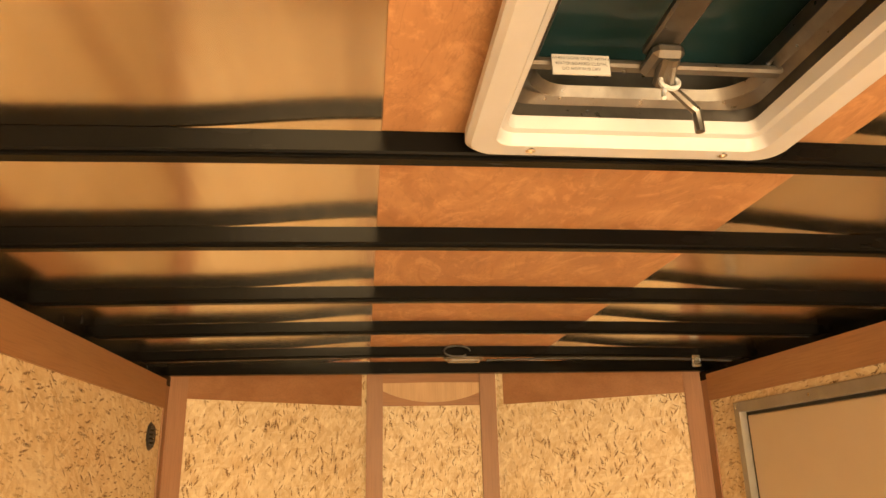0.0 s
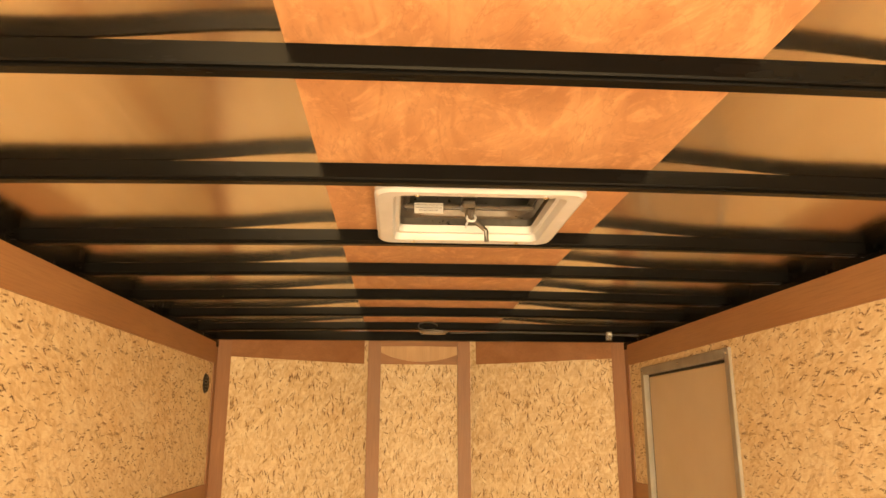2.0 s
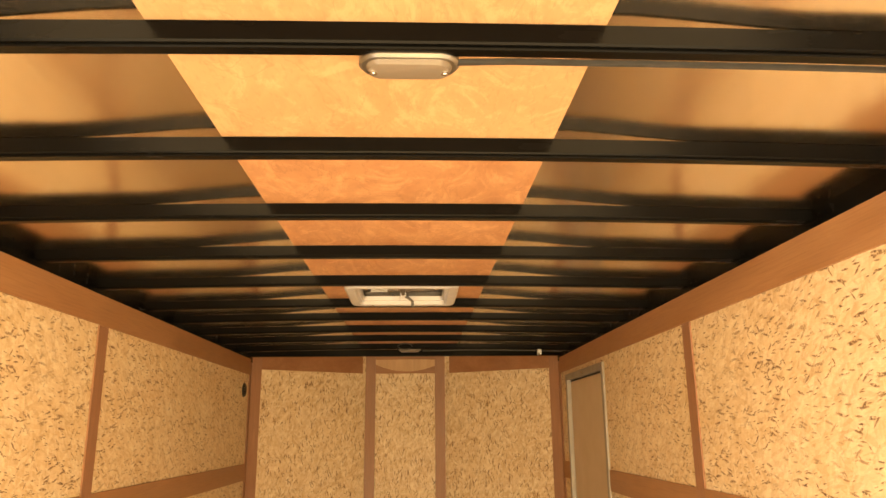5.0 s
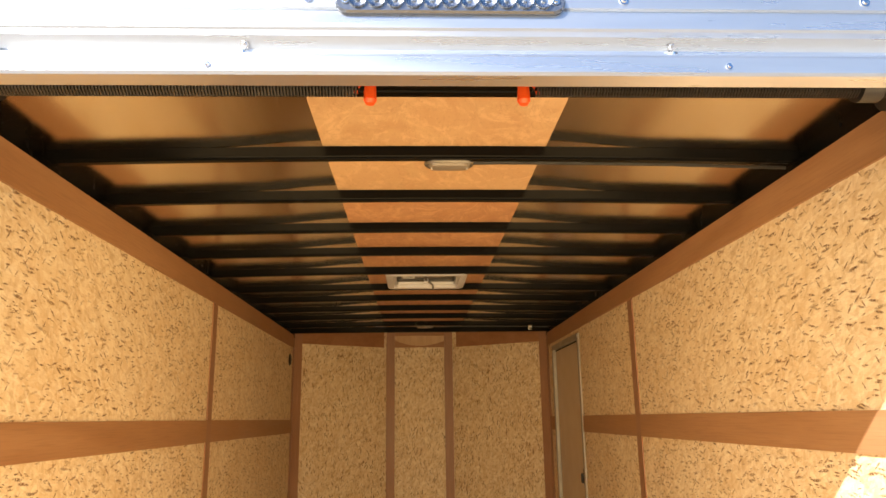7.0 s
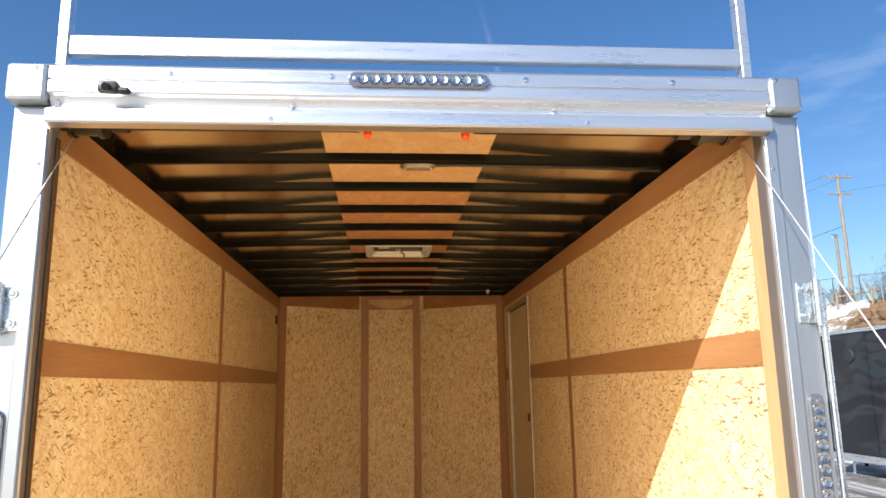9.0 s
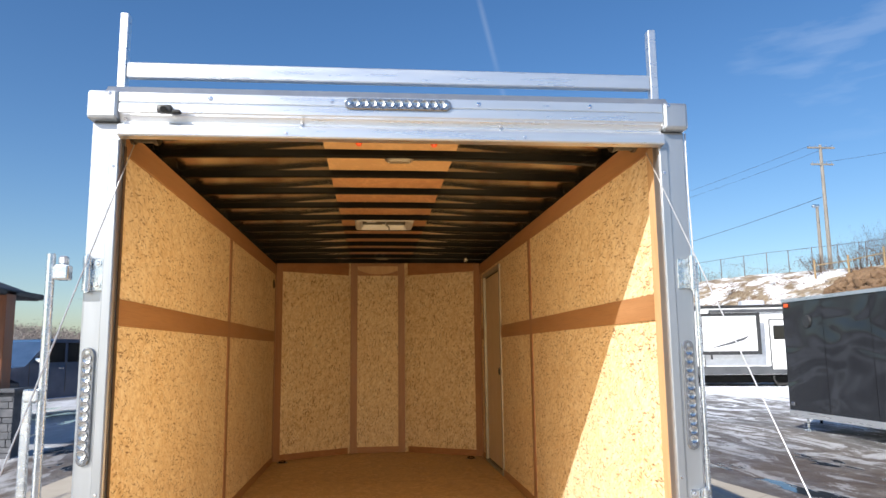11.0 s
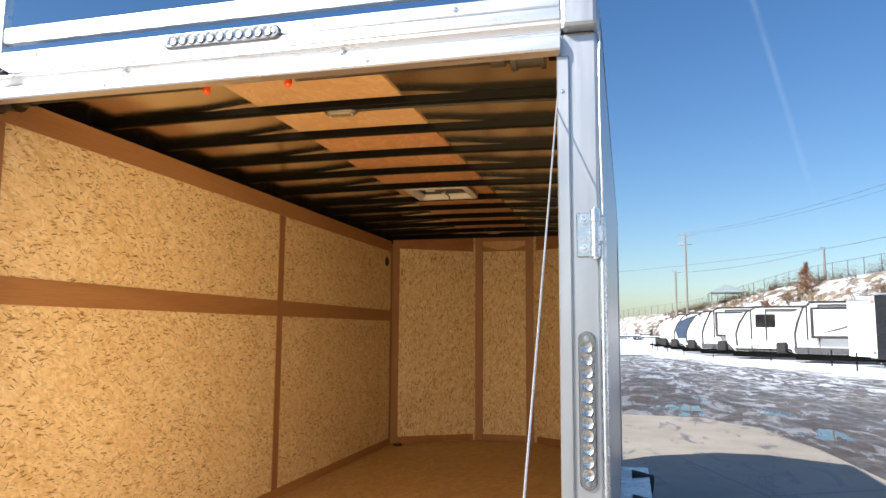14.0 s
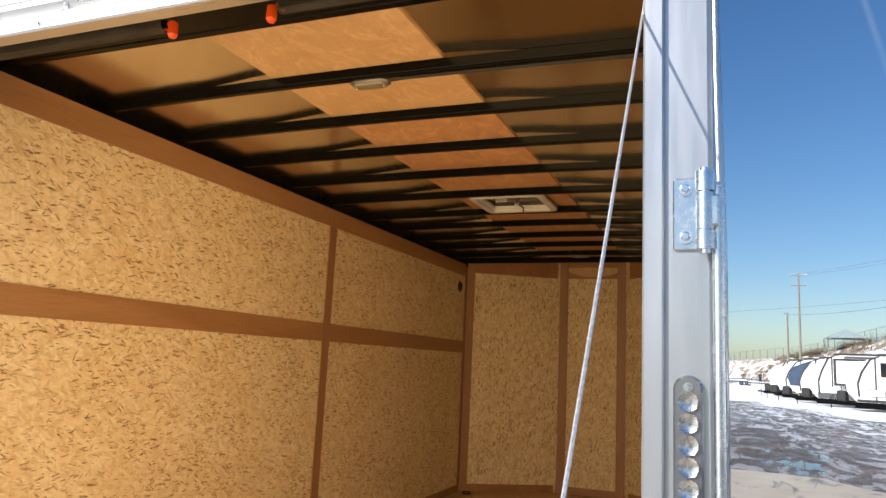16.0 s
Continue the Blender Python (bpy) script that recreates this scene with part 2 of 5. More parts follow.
BLACK_PLASTIC = speckled("black_plastic", (0.014, 0.014, 0.015), (0.03, 0.03, 0.03), 20, 0.5)
RUBBER = speckled("rubber", (0.012, 0.012, 0.012), (0.025, 0.024, 0.023), 25, 0.75)
DARK_GLASS = material("dark_glass", (0.012, 0.014, 0.016), 0.06)
ORANGE = material("orange_vinyl", (0.80, 0.09, 0.012), 0.35)
DOOR_TAN = speckled("tan_vinyl_panel", (0.52, 0.42, 0.30), (0.56, 0.46, 0.335), 2, 0.5)


def slab_material():
    """Pale broom finished concrete with damp streaks, cracks and grit."""
    m = material("pale_concrete", rough=0.85)
    n = Net(m)
    base = n.mix(n.grey(n.noise(n.co, 1.3, 5, 0.6), 0.3, 0.7), (0.35, 0.30, 0.235), (0.45, 0.395, 0.32))
    base = n.mix(n.grey(n.noise(n.co, 90, 3), 0.4, 0.7, 0.0, 0.35), base, (0.28, 0.24, 0.20))
    damp = n.grey(n.noise(n.mapped((1, 0.35, 1), (0, 0, 62)), 2.6, 7, 0.75, 0.8), 0.56, 0.585)
    base = n.mix(n.math("MULTIPLY", damp, 0.75), base, (0.13, 0.11, 0.095))
    crack = n.grey(n.voronoi(n.mapped((0.35, 0.35, 0.35)), 1.0, "DISTANCE_TO_EDGE", "Distance"), 0.0, 0.004, 0.6, 0.0)
    n.colour(n.mix(crack, base, (0.10, 0.09, 0.08)))
    n.rough(n.mix(damp, (0.85, 0.85, 0.85), (0.45, 0.45, 0.45)))
    n.bump(n.noise(n.co, 60, 4), 0.002, 0.5)
    return m


CONCRETE = slab_material()
ROPE = speckled("steel_cable", (0.45, 0.45, 0.46), (0.75, 0.74, 0.72), 220, 0.4, 0.6)
LENS = material("clear_lamp_lens", (0.30, 0.31, 0.33), 0.18, 0.8)
LENS_CUP = speckled("faceted_lamp_lens", (0.30, 0.31, 0.32), (0.85, 0.85, 0.85), 120, 0.24, 1.0)
FROST = material("frosted_lamp_lens", (0.17, 0.145, 0.12), 0.3)
SMOKE_LID = material("teal_tinted_lid", (0.014, 0.045, 0.055), 0.16)
VENT_METAL = speckled("dark_pressed_metal", (0.12, 0.115, 0.11), (0.19, 0.18, 0.175), 20, 0.36, 0.8)
LABEL = material("label_paper", (0.48, 0.48, 0.50), 0.5)
INK = material("label_ink", (0.04, 0.04, 0.045), 0.6)
STONE = speckled("grey_stone", (0.05, 0.055, 0.065), (0.13, 0.13, 0.14), 5, 0.85, 0.0, (1, 1, 1), 0.01)
CEDAR = timber("orange_stained_timber", (0.24, 0.075, 0.025), (0.14, 0.045, 0.014), 2, 10, 0.55)
ROOFING = speckled("dark_metal_roof", (0.012, 0.013, 0.016), (0.022, 0.024, 0.027), 4, 0.6)
TRUCK_BLUE = speckled("dark_blue_car_paint", (0.025, 0.05, 0.10), (0.04, 0.07, 0.13), 3, 0.14)
CHROME = material("chrome", (0.9, 0.9, 0.9), 0.08, 1.0)
POLE_WOOD = timber("weathered_pole", (0.27, 0.25, 0.22), (0.17, 0.155, 0.135), 2, 9, 0.8)
BARK = speckled("brown_twigs", (0.10, 0.055, 0.03), (0.17, 0.09, 0.045), 12, 0.9)
RUST_LEAF = speckled("rust_leaves", (0.13, 0.065, 0.03), (0.24, 0.12, 0.055), 9, 0.8)
DRY_GRASS = speckled("dry_grass", (0.24, 0.16, 0.08), (0.36, 0.26, 0.14), 9, 0.9)
EARTH = speckled("brown_earth", (0.11, 0.065, 0.035), (0.20, 0.125, 0.07), 3, 0.95, 0.0, (1, 1, 1), 0.05)
SNOW = speckled("old_snow", (0.74, 0.76, 0.79), (0.86, 0.87, 0.89), 4, 0.7, 0.0, (1, 1, 1), 0.02)
# far twigs greyed, distance haze put into their colour
HAZED_TWIGS = speckled("hazed_far_twigs", (0.15, 0.125, 0.115), (0.23, 0.195, 0.175), 3, 0.9)
FENCE_WIRE = material("galvanised_wire", (0.13, 0.14, 0.15), 0.5, 0.3)
CANVAS = speckled("teal_canvas", (0.22, 0.28, 0.28), (0.30, 0.36, 0.36), 4, 0.7)


BLACK_STEEL.node_tree.nodes["Principled BSDF"].inputs["Specular IOR Level"].default_value = 0.08
FILLER = speckled("dull_brown_strip", (0.07, 0.036, 0.013), (0.10, 0.052, 0.02), 8, 0.6)
DULL = speckled("dull_pressed_metal", (0.20, 0.19, 0.18), (0.30, 0.29, 0.27), 20, 0.4, 0.9)
DOOR_METAL = speckled("door_frame_metal", (0.30, 0.28, 0.25), (0.38, 0.36, 0.33), 6, 0.5, 0.6)


def metal_skin():
    """Bare rolled sheet: glossy, a little wavy where it laps over the plywood."""
    m = material("ceiling_skin", (0.70, 0.66, 0.60), 0.24, 1.0)
    n = Net(m)
    f = n.noise(n.mapped((9, 0.6, 1)), 3.0, 4)
    n.colour(n.mix(n.grey(f, 0.3, 0.7), (0.80, 0.73, 0.63), (0.87, 0.80, 0.70)))
    n.rough(n.grey(n.noise(n.mapped((40, 2, 1)), 2.0, 3), 0.3, 0.7, 0.16, 0.20))
    n.bump(n.noise(n.mapped((1.4, 0.25, 1)), 1.0, 1.0), 0.006, 0.3)
    return m


CEILING_SKIN = metal_skin()


def ground_material():
    m = material("yard_ground", rough=0.6)
    n = Net(m)
    o = n.split()
    line = n.math("ADD", n.math("MULTIPLY", n.math("SUBTRACT", o[0], 12.0), 0.946), n.math("MULTIPLY", n.math("SUBTRACT", o[1], 17.0), 0.325))
    streak = n.mapped((0.55, 0.16, 1), (0, 0, 18))
    wob = n.noise(n.mapped((1, 0.4, 1), (0, 0, 18)), 0.7, 6, 0.65)
    fine = n.noise(streak, 6.0, 6, 0.7)
    asphalt = n.mix(n.grey(n.noise(n.co, 45, 4, 0.7), 0.3, 0.7), (0.05, 0.047, 0.045), (0.17, 0.162, 0.153))
    gravel = n.mix(n.grey(n.noise(n.co, 7, 5, 0.7), 0.35, 0.65), (0.10, 0.085, 0.072), (0.25, 0.222, 0.195))
    base = n.mix(n.grey(n.noise(streak, 1.3, 4), 0.4, 0.6), asphalt, gravel)
    ice = n.math("MULTIPLY", n.grey(fine, 0.50, 0.62), n.grey(line, -8.0, -2.0, 0.10, 0.85))
    base = n.mix(ice, base, (0.62, 0.62, 0.62))
    edge = n.grey(line, -9.6, -6.4, 1.0, 0.0)
    base = n.mix(n.math("MULTIPLY", edge, n.grey(n.noise(n.co, 1.4, 5, 0.7), 0.34, 0.56)), base, (0.085, 0.062, 0.047))
    crust = n.math("MULTIPLY", n.grey(n.noise(streak, 3.4, 7, 0.75, 0.8), 0.535, 0.55), n.grey(line, -9.5, -3.0, 0.25, 1.0))
    base = n.mix(crust, base, (0.74, 0.75, 0.77))
    puddle = n.math("MULTIPLY", n.grey(n.noise(streak, 2.6, 4, 0.6), 0.58, 0.60), n.grey(line, -8.4, -8.9))
    base = n.mix(puddle, base, (0.02, 0.02, 0.022))
    snow = n.grey(n.math("ADD", line, n.grey(wob, 0.2, 0.8, -2.4, 2.4)), -0.5, 0.5)
    bank = n.grey(n.noise(n.mapped((1, 0.5, 1.2)), 0.75, 6, 0.7), 0.44, 0.53)
    high = n.grey(o[2], 0.3, 1.0)
    bare = n.mix(n.grey(n.noise(n.co, 3.0, 5), 0.4, 0.6), (0.18, 0.13, 0.08), (0.32, 0.25, 0.165))
    white = n.mix(n.grey(n.noise(n.co, 4.0, 4), 0.3, 0.7), (0.72, 0.74, 0.78), (0.86, 0.87, 0.89))
    land = n.mix(n.math("MULTIPLY", bank, high), white, bare)
    west = n.grey(n.math("ADD", n.math("MULTIPLY", o[0], -1.0), n.grey(wob, 0.2, 0.8, -2.5, 2.5)), 5.0, 6.0)
    n.colour(n.mix(n.math("MAXIMUM", snow, n.math("MULTIPLY", west, 0.45)), base, land))
    n.rough(n.mix(snow, n.mix(puddle, n.grey(fine, 0.4, 0.6, 0.75, 0.45), (0.06, 0.06, 0.06)), (0.8, 0.8, 0.8)))
    n.bump(n.math("MULTIPLY", n.math("ADD", wob, n.noise(n.co, 16, 5)), n.math("SUBTRACT", 1.0, puddle)), 0.05, 0.5)
    return m


YARD = ground_material()


# ---- building blocks ----
def box(bm, x0, x1, y0, y1, z0, z1, bevel=0.0, seg=1):
    r = bmesh.ops.create_cube(bm, size=1.0, matrix=Matrix.Translation(((x0 + x1) / 2, (y0 + y1) / 2, (z0 + z1) / 2)) @ Matrix.Diagonal((abs(x1 - x0), abs(y1 - y0), abs(z1 - z0), 1)))
    if bevel:
        es = {e for v in r["verts"] for e in v.link_edges}
        bmesh.ops.bevel(bm, geom=list(es), offset=bevel, segments=seg, affect="EDGES", profile=0.5)
    return bm


def rod(bm, a, b, r, seg=12, r2=None, caps=True):
    a, b = Vector(a), Vector(b)
    d = b - a
    m = Matrix.Translation((a + b) / 2) @ d.to_track_quat("Z", "Y").to_matrix().to_4x4()
    bmesh.ops.create_cone(bm, cap_ends=caps, segments=seg, radius1=r, radius2=r if r2 is None else r2, depth=d.length, matrix=m)
    return bm


def bolt(bm, place, way, r=0.006, h=0.004):
    place, way = Vector(place), Vector(way).normalized()
    rod(bm, place, place + way * h * 0.5, r * 1.35, 12)
    rod(bm, place + way * h * 0.4, place + way * h, r, 8, r * 0.6)
    return bm


def prism(bm, points, lift):
    """A solid from a closed outline and the way that it is drawn out."""
    lift = Vector(lift)
    a = [bm.verts.new(p) for p in points]
    b = [bm.verts.new(Vector(p) + lift) for p in points]
    bm.faces.new(a)
    bm.faces.new(b[::-1])
    for i in range(len(a)):
        j = (i + 1) % len(a)
        bm.faces.new((a[j], a[i], b[i], b[j]))
    bmesh.ops.recalc_face_normals(bm, faces=bm.faces)
    return bm


def sweep(bm, path, r, seg=8):
    """A tube along a line of points."""
    path = [Vector(p) for p in path]
    rings = []
    for i, p in enumerate(path):
        d = (path[min(i + 1, len(path) - 1)] - path[max(i - 1, 0)]).normalized()
        side = d.cross(Vector((0.13, 0.31, 0.94))).normalized()
        up = side.cross(d)
        rings.append([bm.verts.new(p + r * (math.cos(2 * math.pi * k / seg) * side + math.sin(2 * math.pi * k / seg) * up)) for k in range(seg)])
    for a, b in zip(rings, rings[1:]):
        for k in range(seg):
            bm.faces.new((a[k], a[(k + 1) % seg], b[(k + 1) % seg], b[k]))
    bm.faces.new(rings[0][::-1])
    bm.faces.new(rings[-1])
    return bm


def thing(name, place=(0, 0, 0), label="", category="", group="", kind=""):
    e = new(name)
    e.empty_display_size = 0.1
    e.location = place
    return tagged(e, label, category, group, kind)


def part(name, bm, material, parent=None, label="", smooth=False, kind="", shift=None):
    """Links a bmesh, drawn in the world's metres, as one mesh under its thing."""
    off = Vector((0, 0, 0))
    p = parent
    while p is not None:
        off += p.location
        p = p.parent
    if shift is not None:
        off += Vector(shift)
    bmesh.ops.translate(bm, verts=bm.verts, vec=-off)
    me = bpy.data.meshes.new(name)
    bm.to_mesh(me)
    bm.free()
    me.materials.append(material)
    if smooth:
        me.shade_smooth()
        me.set_sharp_from_angle(angle=radians(35))
    ob = new(name, me)
    if shift is not None:
        ob.location = shift
    ob.parent = parent
    return tagged(ob, label, "", "", kind)


def B(*a, **k):
    return box(bmesh.new(), *a, **k)


def solid(name, bm, material, label, category, group="", kind="", smooth=False):
    ob = part(name, bm, material, None, label, smooth, kind)
    return tagged(ob, label, category, group, kind)


# ---- measures of the trailer ----
XL, XR = -1.045, 1.052
NOSE = ((XL, 4.785), (-0.300, 5.252), (0.292, 5.252), (XR, 4.785))
SKIN_Z, BOW_Z = 2.000, 1.961
TRIM_LO, TRIM_HI = 1.828, 1.930
RAIL_LO, RAIL_HI = 1.161, 1.263
DOOR_Y = (3.600, 4.530)
DOOR_TOP = 1.80
BASE = 0.058

# ---- ground and distance ----
def lane(y, table):
    return float(np.interp(y, [a for a, _ in table], [b for _, b in table]))


TOE = ((-60, 24), (15, 22), (35, 20.5), (57, 18), (94, 10), (138, 3), (177, -6), (400, -60))
CREST = ((-60, 41), (44, 35.6), (57, 33.6), (71, 29), (94, 21.4), (138, 13.0), (177, 1.2), (400, -60))
RISE = ((-60, 6.2), (44, 6.6), (57, 7.4), (71, 7.4), (94, 6.9), (138, 4.9), (177, 4.4), (400, 1.0))


def land_height(x, y):
    a, b, h = lane(y, TOE), lane(y, CREST), lane(y, RISE)
    s = min(max((x - a) / max(b - a, 2.0), 0.0), 1.0)
    s = s * s * (3 - 2 * s)
    z = GROUND + s * (h - GROUND)
    if s > 0:
        z += 0.35 * s * (1.2 - s) * noise.noise(Vector((x * 0.25, y * 0.2, 0)))
    d = math.hypot(x, y)
    west = min(max((-x - 45) / 90, 0), 1) * min(max((y - 20) / 80, 0), 1)
    z += west * (9.0 + 2.5 * noise.noise(Vector((y * 0.02, x * 0.02, 3))))
    return z


def axis(near, far, step, growth):
    out, x, s = [0.0], 0.0, step
    while x < far:
        x += s
        if x > near:
            s *= growth
        out.append(x)
    return out


def build_ground():
    px = axis(40, 2500, 1.1, 1.16)
    xs = [-v for v in px[:0:-1]] + px
    py = axis(190, 2500, 2.2, 1.25)
    ys = [-v for v in axis(10, 2500, 2.0, 1.5)[:0:-1]] + py
    verts = [(x, y, land_height(x, y)) for y in ys for x in xs]
    w = len(xs)
    faces = [(j * w + i, j * w + i + 1, (j + 1) * w + i + 1, (j + 1) * w + i) for j in range(len(ys) - 1) for i in range(w - 1)]
    me = bpy.data.meshes.new("ground")
    me.from_pydata(verts, [], faces)
    me.materials.append(YARD)
    me.shade_smooth()
    ob = new("ground", me)
    tagged(ob, "wet asphalt yard with thawing snow and a snowy bank behind", "ground", kind="structure")


build_ground()
bm = prism(bmesh.new(), [(4.25, -6, GROUND - 0.1), (4.2, 3.2, GROUND - 0.1), (3.85, 5.5, GROUND - 0.1), (3.6, 8.6, GROUND - 0.1), (3.2, 10.6, GROUND - 0.1), (2.4, 11.9, GROUND - 0.1), (-3.6, 12.4, GROUND - 0.1), (-4.4, -6, GROUND - 0.1)], (0, 0, 0.125))
part("pavement", bm, CONCRETE, None, "pale concrete slab under the parked trailer, damp in places", kind="structure")


# ---- trailer shell ----
def wall_box(bm, p, q, z0, z1, inset=0.0, thick=0.01):
    """An upright board on the room side of the line from p to q (room on the right of p to q)."""
    p, q = Vector((*p, 0)), Vector((*q, 0))
    d = (q - p).normalized()
    inn = Vector((d.y, -d.x, 0))
    a, b = p + inn * inset, q + inn * inset
    pts = [a, b, b + inn * thick, a + inn * thick]
    return prism(bm, [(v.x, v.y, z0) for v in pts], (0, 0, z1 - z0))


wall_left = part("wall_left", wall_box(bmesh.new(), (XL, 0.06), (XL, 4.785), -0.12, 1.985, -0.008, 0.007), ALU_POST, None, "left trailer wall of aluminium skin lined with strand board", kind="structure")
bm = wall_box(bmesh.new(), (XR, DOOR_Y[0]), (XR, 0.06), -0.12, 1.985, -0.06, 0.056)
wall_box(bm, (XR, 4.785), (XR, DOOR_Y[1]), -0.12, 1.985, -0.06, 0.056)
wall_box(bm, (XR, DOOR_Y[1]), (XR, DOOR_Y[0]), DOOR_TOP, 1.985, -0.06, 0.056)
wall_right = part("wall_right", bm, ALU_POST, None, "right trailer wall of aluminium skin lined with strand board", kind="structure")
bm = bmesh.new()
for p, q in zip(NOSE, NOSE[1:]):
    wall_box(bm, p, q, -0.12, 1.985, -0.06, 0.056)
wall_nose = part("wall_nose", bm, ALU_POST, None, "angled nose wall of the trailer lined with strand board", kind="structure")

outline = [(XL - 0.03, 0.0), *[(x * 1.01, y + 0.01) for x, y in NOSE], (XR + 0.03, 0.0)]
floor = part("floor", prism(bmesh.new(), [(x, y, -0.02) for x, y in outline], (0, 0, 0.02)), FLOOR_PLY, None, "varnished plywood trailer floor", kind="structure")
part("floor_frame", prism(bmesh.new(), [(x, y, -0.14) for x, y in outline], (0, 0, 0.118)), BLACK_STEEL, floor, "black steel under frame")


def sheet(parent, p, q, z0, z1, m):
    part("osb_panel", wall_box(bmesh.new(), p, q, z0, z1, 0.0, 0.010), m, parent)


for y0, y1 in ((0.15, 2.447), (2.450, 4.783)):
    for z0, z1 in ((0.002, 1.215), (1.218, 1.90)):
        sheet(wall_left, (XL, y0), (XL, y1), z0, z1, OSB_SIDE)
for y0, y1 in ((0.07, 2.417), (2.420, DOOR_Y[0]), (DOOR_Y[1], 4.783)):
    for z0, z1 in ((0.002, 1.215), (1.218, 1.90)):
        sheet(wall_right, (XR, y1), (XR, y0), z0, z1, OSB_SIDE)
sheet(wall_right, (XR, DOOR_Y[1]), (XR, DOOR_Y[0]), DOOR_TOP, 1.90, OSB_SIDE)
for p, q in zip(NOSE, NOSE[1:]):
    sheet(wall_nose, p, q, 0.002, 2.02, OSB_NOSE_SHADED)


def batten(parent, p, q, z0, z1, m, name="batten", thick=0.006, inset=0.0105):
    part(name, wall_box(bmesh.new(), p, q, z0, z1, inset, thick), m, parent)


# long boards
batten(wall_left, (XL, 0.07), (XL, 4.716), TRIM_LO, TRIM_HI, TRIM_Y, "top_trim", 0.008)
batten(wall_right, (XR, 4.716), (XR, 0.02), TRIM_LO, TRIM_HI, TRIM_Y, "top_trim", 0.008)
batten(wall_left, (XL, 0.242), (XL, 2.412), RAIL_LO, RAIL_HI, TRIM_Y, "middle_rail")
batten(wall_left, (XL, 2.486), (XL, 4.716), RAIL_LO, RAIL_HI, TRIM_Y, "middle_rail")
batten(wall_right, (XR, 2.382), (XR, 0.139), RAIL_LO, RAIL_HI, TRIM_Y, "middle_rail")
batten(wall_right, (XR, DOOR_Y[0] - 0.004), (XR, 2.456), RAIL_LO, RAIL_HI, TRIM_Y, "middle_rail")
batten(wall_right, (XR, 4.716), (XR, DOOR_Y[1] + 0.004), RAIL_LO, RAIL_HI, TRIM_Y, "middle_rail")
batten(wall_left, (XL, 0.242), (XL, 4.76), 0.001, BASE, TRIM_Y, "base_board")
batten(wall_right, (XR, DOOR_Y[0] - 0.004), (XR, 0.139), 0.001, BASE, TRIM_Y, "base_board")
batten(wall_right, (XR, 4.76), (XR, DOOR_Y[1] + 0.004), 0.001, BASE, TRIM_Y, "base_board")
# upright boards
batten(wall_left, (XL, 2.412), (XL, 2.486), BASE + 0.002, TRIM_LO - 0.002, TRIM_Z)
batten(wall_right, (XR, 2.456), (XR, 2.382), BASE + 0.002, TRIM_LO - 0.002, TRIM_Z)
batten(wall_left, (XL, 0.065), (XL, 0.24), 0.001, TRIM_LO - 0.002, TRIM_Z, "rear_post_board", 0.012)
batten(wall_right, (XR, 0.137), (XR, 0.064), 0.001, TRIM_LO - 0.002, PALE_Z, "rear_post_board", 0.028)
batten(wall_left, (XL, 4.718), (XL, 4.773), BASE + 0.002, 1.935, TRIM_Z)
batten(wall_right, (XR, 4.773), (XR, 4.718), BASE + 0.002, 1.935, TRIM_Z)


def along(p, q, a, b):
    """The stretch of the line p q from a to b metres, b counted from its end if negative."""
    p, q = Vector(p), Vector(q)
    d = (q - p).normalized()
    return tuple(p + d * a), tuple(q + d * b if b <= 0 else p + d * b)


for i, (p, q) in enumerate(zip(NOSE, NOSE[1:])):
    a0 = 0.075 if i == 0 else 0.035
    a1 = -0.075 if i == 2 else -0.035
    u, v = along(p, q, a0, a1)
    batten(wall_nose, u, v, 0.001, 0.062, TRIM_X, "base_board")
    if i != 1:
        batten(wall_nose, u, v, 1.870, 2.022, TRIM_X, "top_trim")
    else:
        part("arched_top_trim", prism(bmesh.new(), [(x, 5.241, 1.970 - (0.085 * math.cos(x / 0.24 * math.pi / 2 * 0.92) ** 0.6 if abs(x) < 0.25 else 0)) for x in [-0.25 + 0.025 * k for k in range(21)]] + [(0.26, 5.241, 1.970), (0.0, 5.241, 1.973), (-0.26, 5.241, 1.970)], (0, -0.007, 0)), PALE_Z, wall_nose, "pale wooden arch shaped top piece")
        batten(wall_nose, u, v, 1.870, 2.022, TRIM_X, "top_trim", 0.003)
u, v = along(NOSE[0], NOSE[1], 0.004, 0.074)
batten(wall_nose, u, v, 0.001, 2.022, TRIM_Z, "nose_post_board", 0.012)
u, v = along(NOSE[2], NOSE[3], 0.8, -0.004)
u = along(NOSE[3], NOSE[2], 0.074, 0)[0]
batten(wall_nose, u, v, 0.001, 2.022, TRIM_Z, "nose_post_board", 0.012)
for x in (NOSE[1][0], NOSE[2][0] - 0.084):
    part("nose_post_board", B(x, x + 0.072, 5.221, 5.239, 0.001, 2.022), TRIM_Z, wall_nose)

# ceiling: skin in two halves, plywood between
PLY = (-0.290, 0.329)
def arch(x):
    return -0.014 * (x / 1.04) ** 2


def lap(x):
    """The skin rises where it laps over the plywood."""
    d = min(abs(x - PLY[0]), abs(x - PLY[1]))
    s = max(0.0, 1.0 - d / 0.30)
    return 0.009 * s * s * (3 - 2 * s)


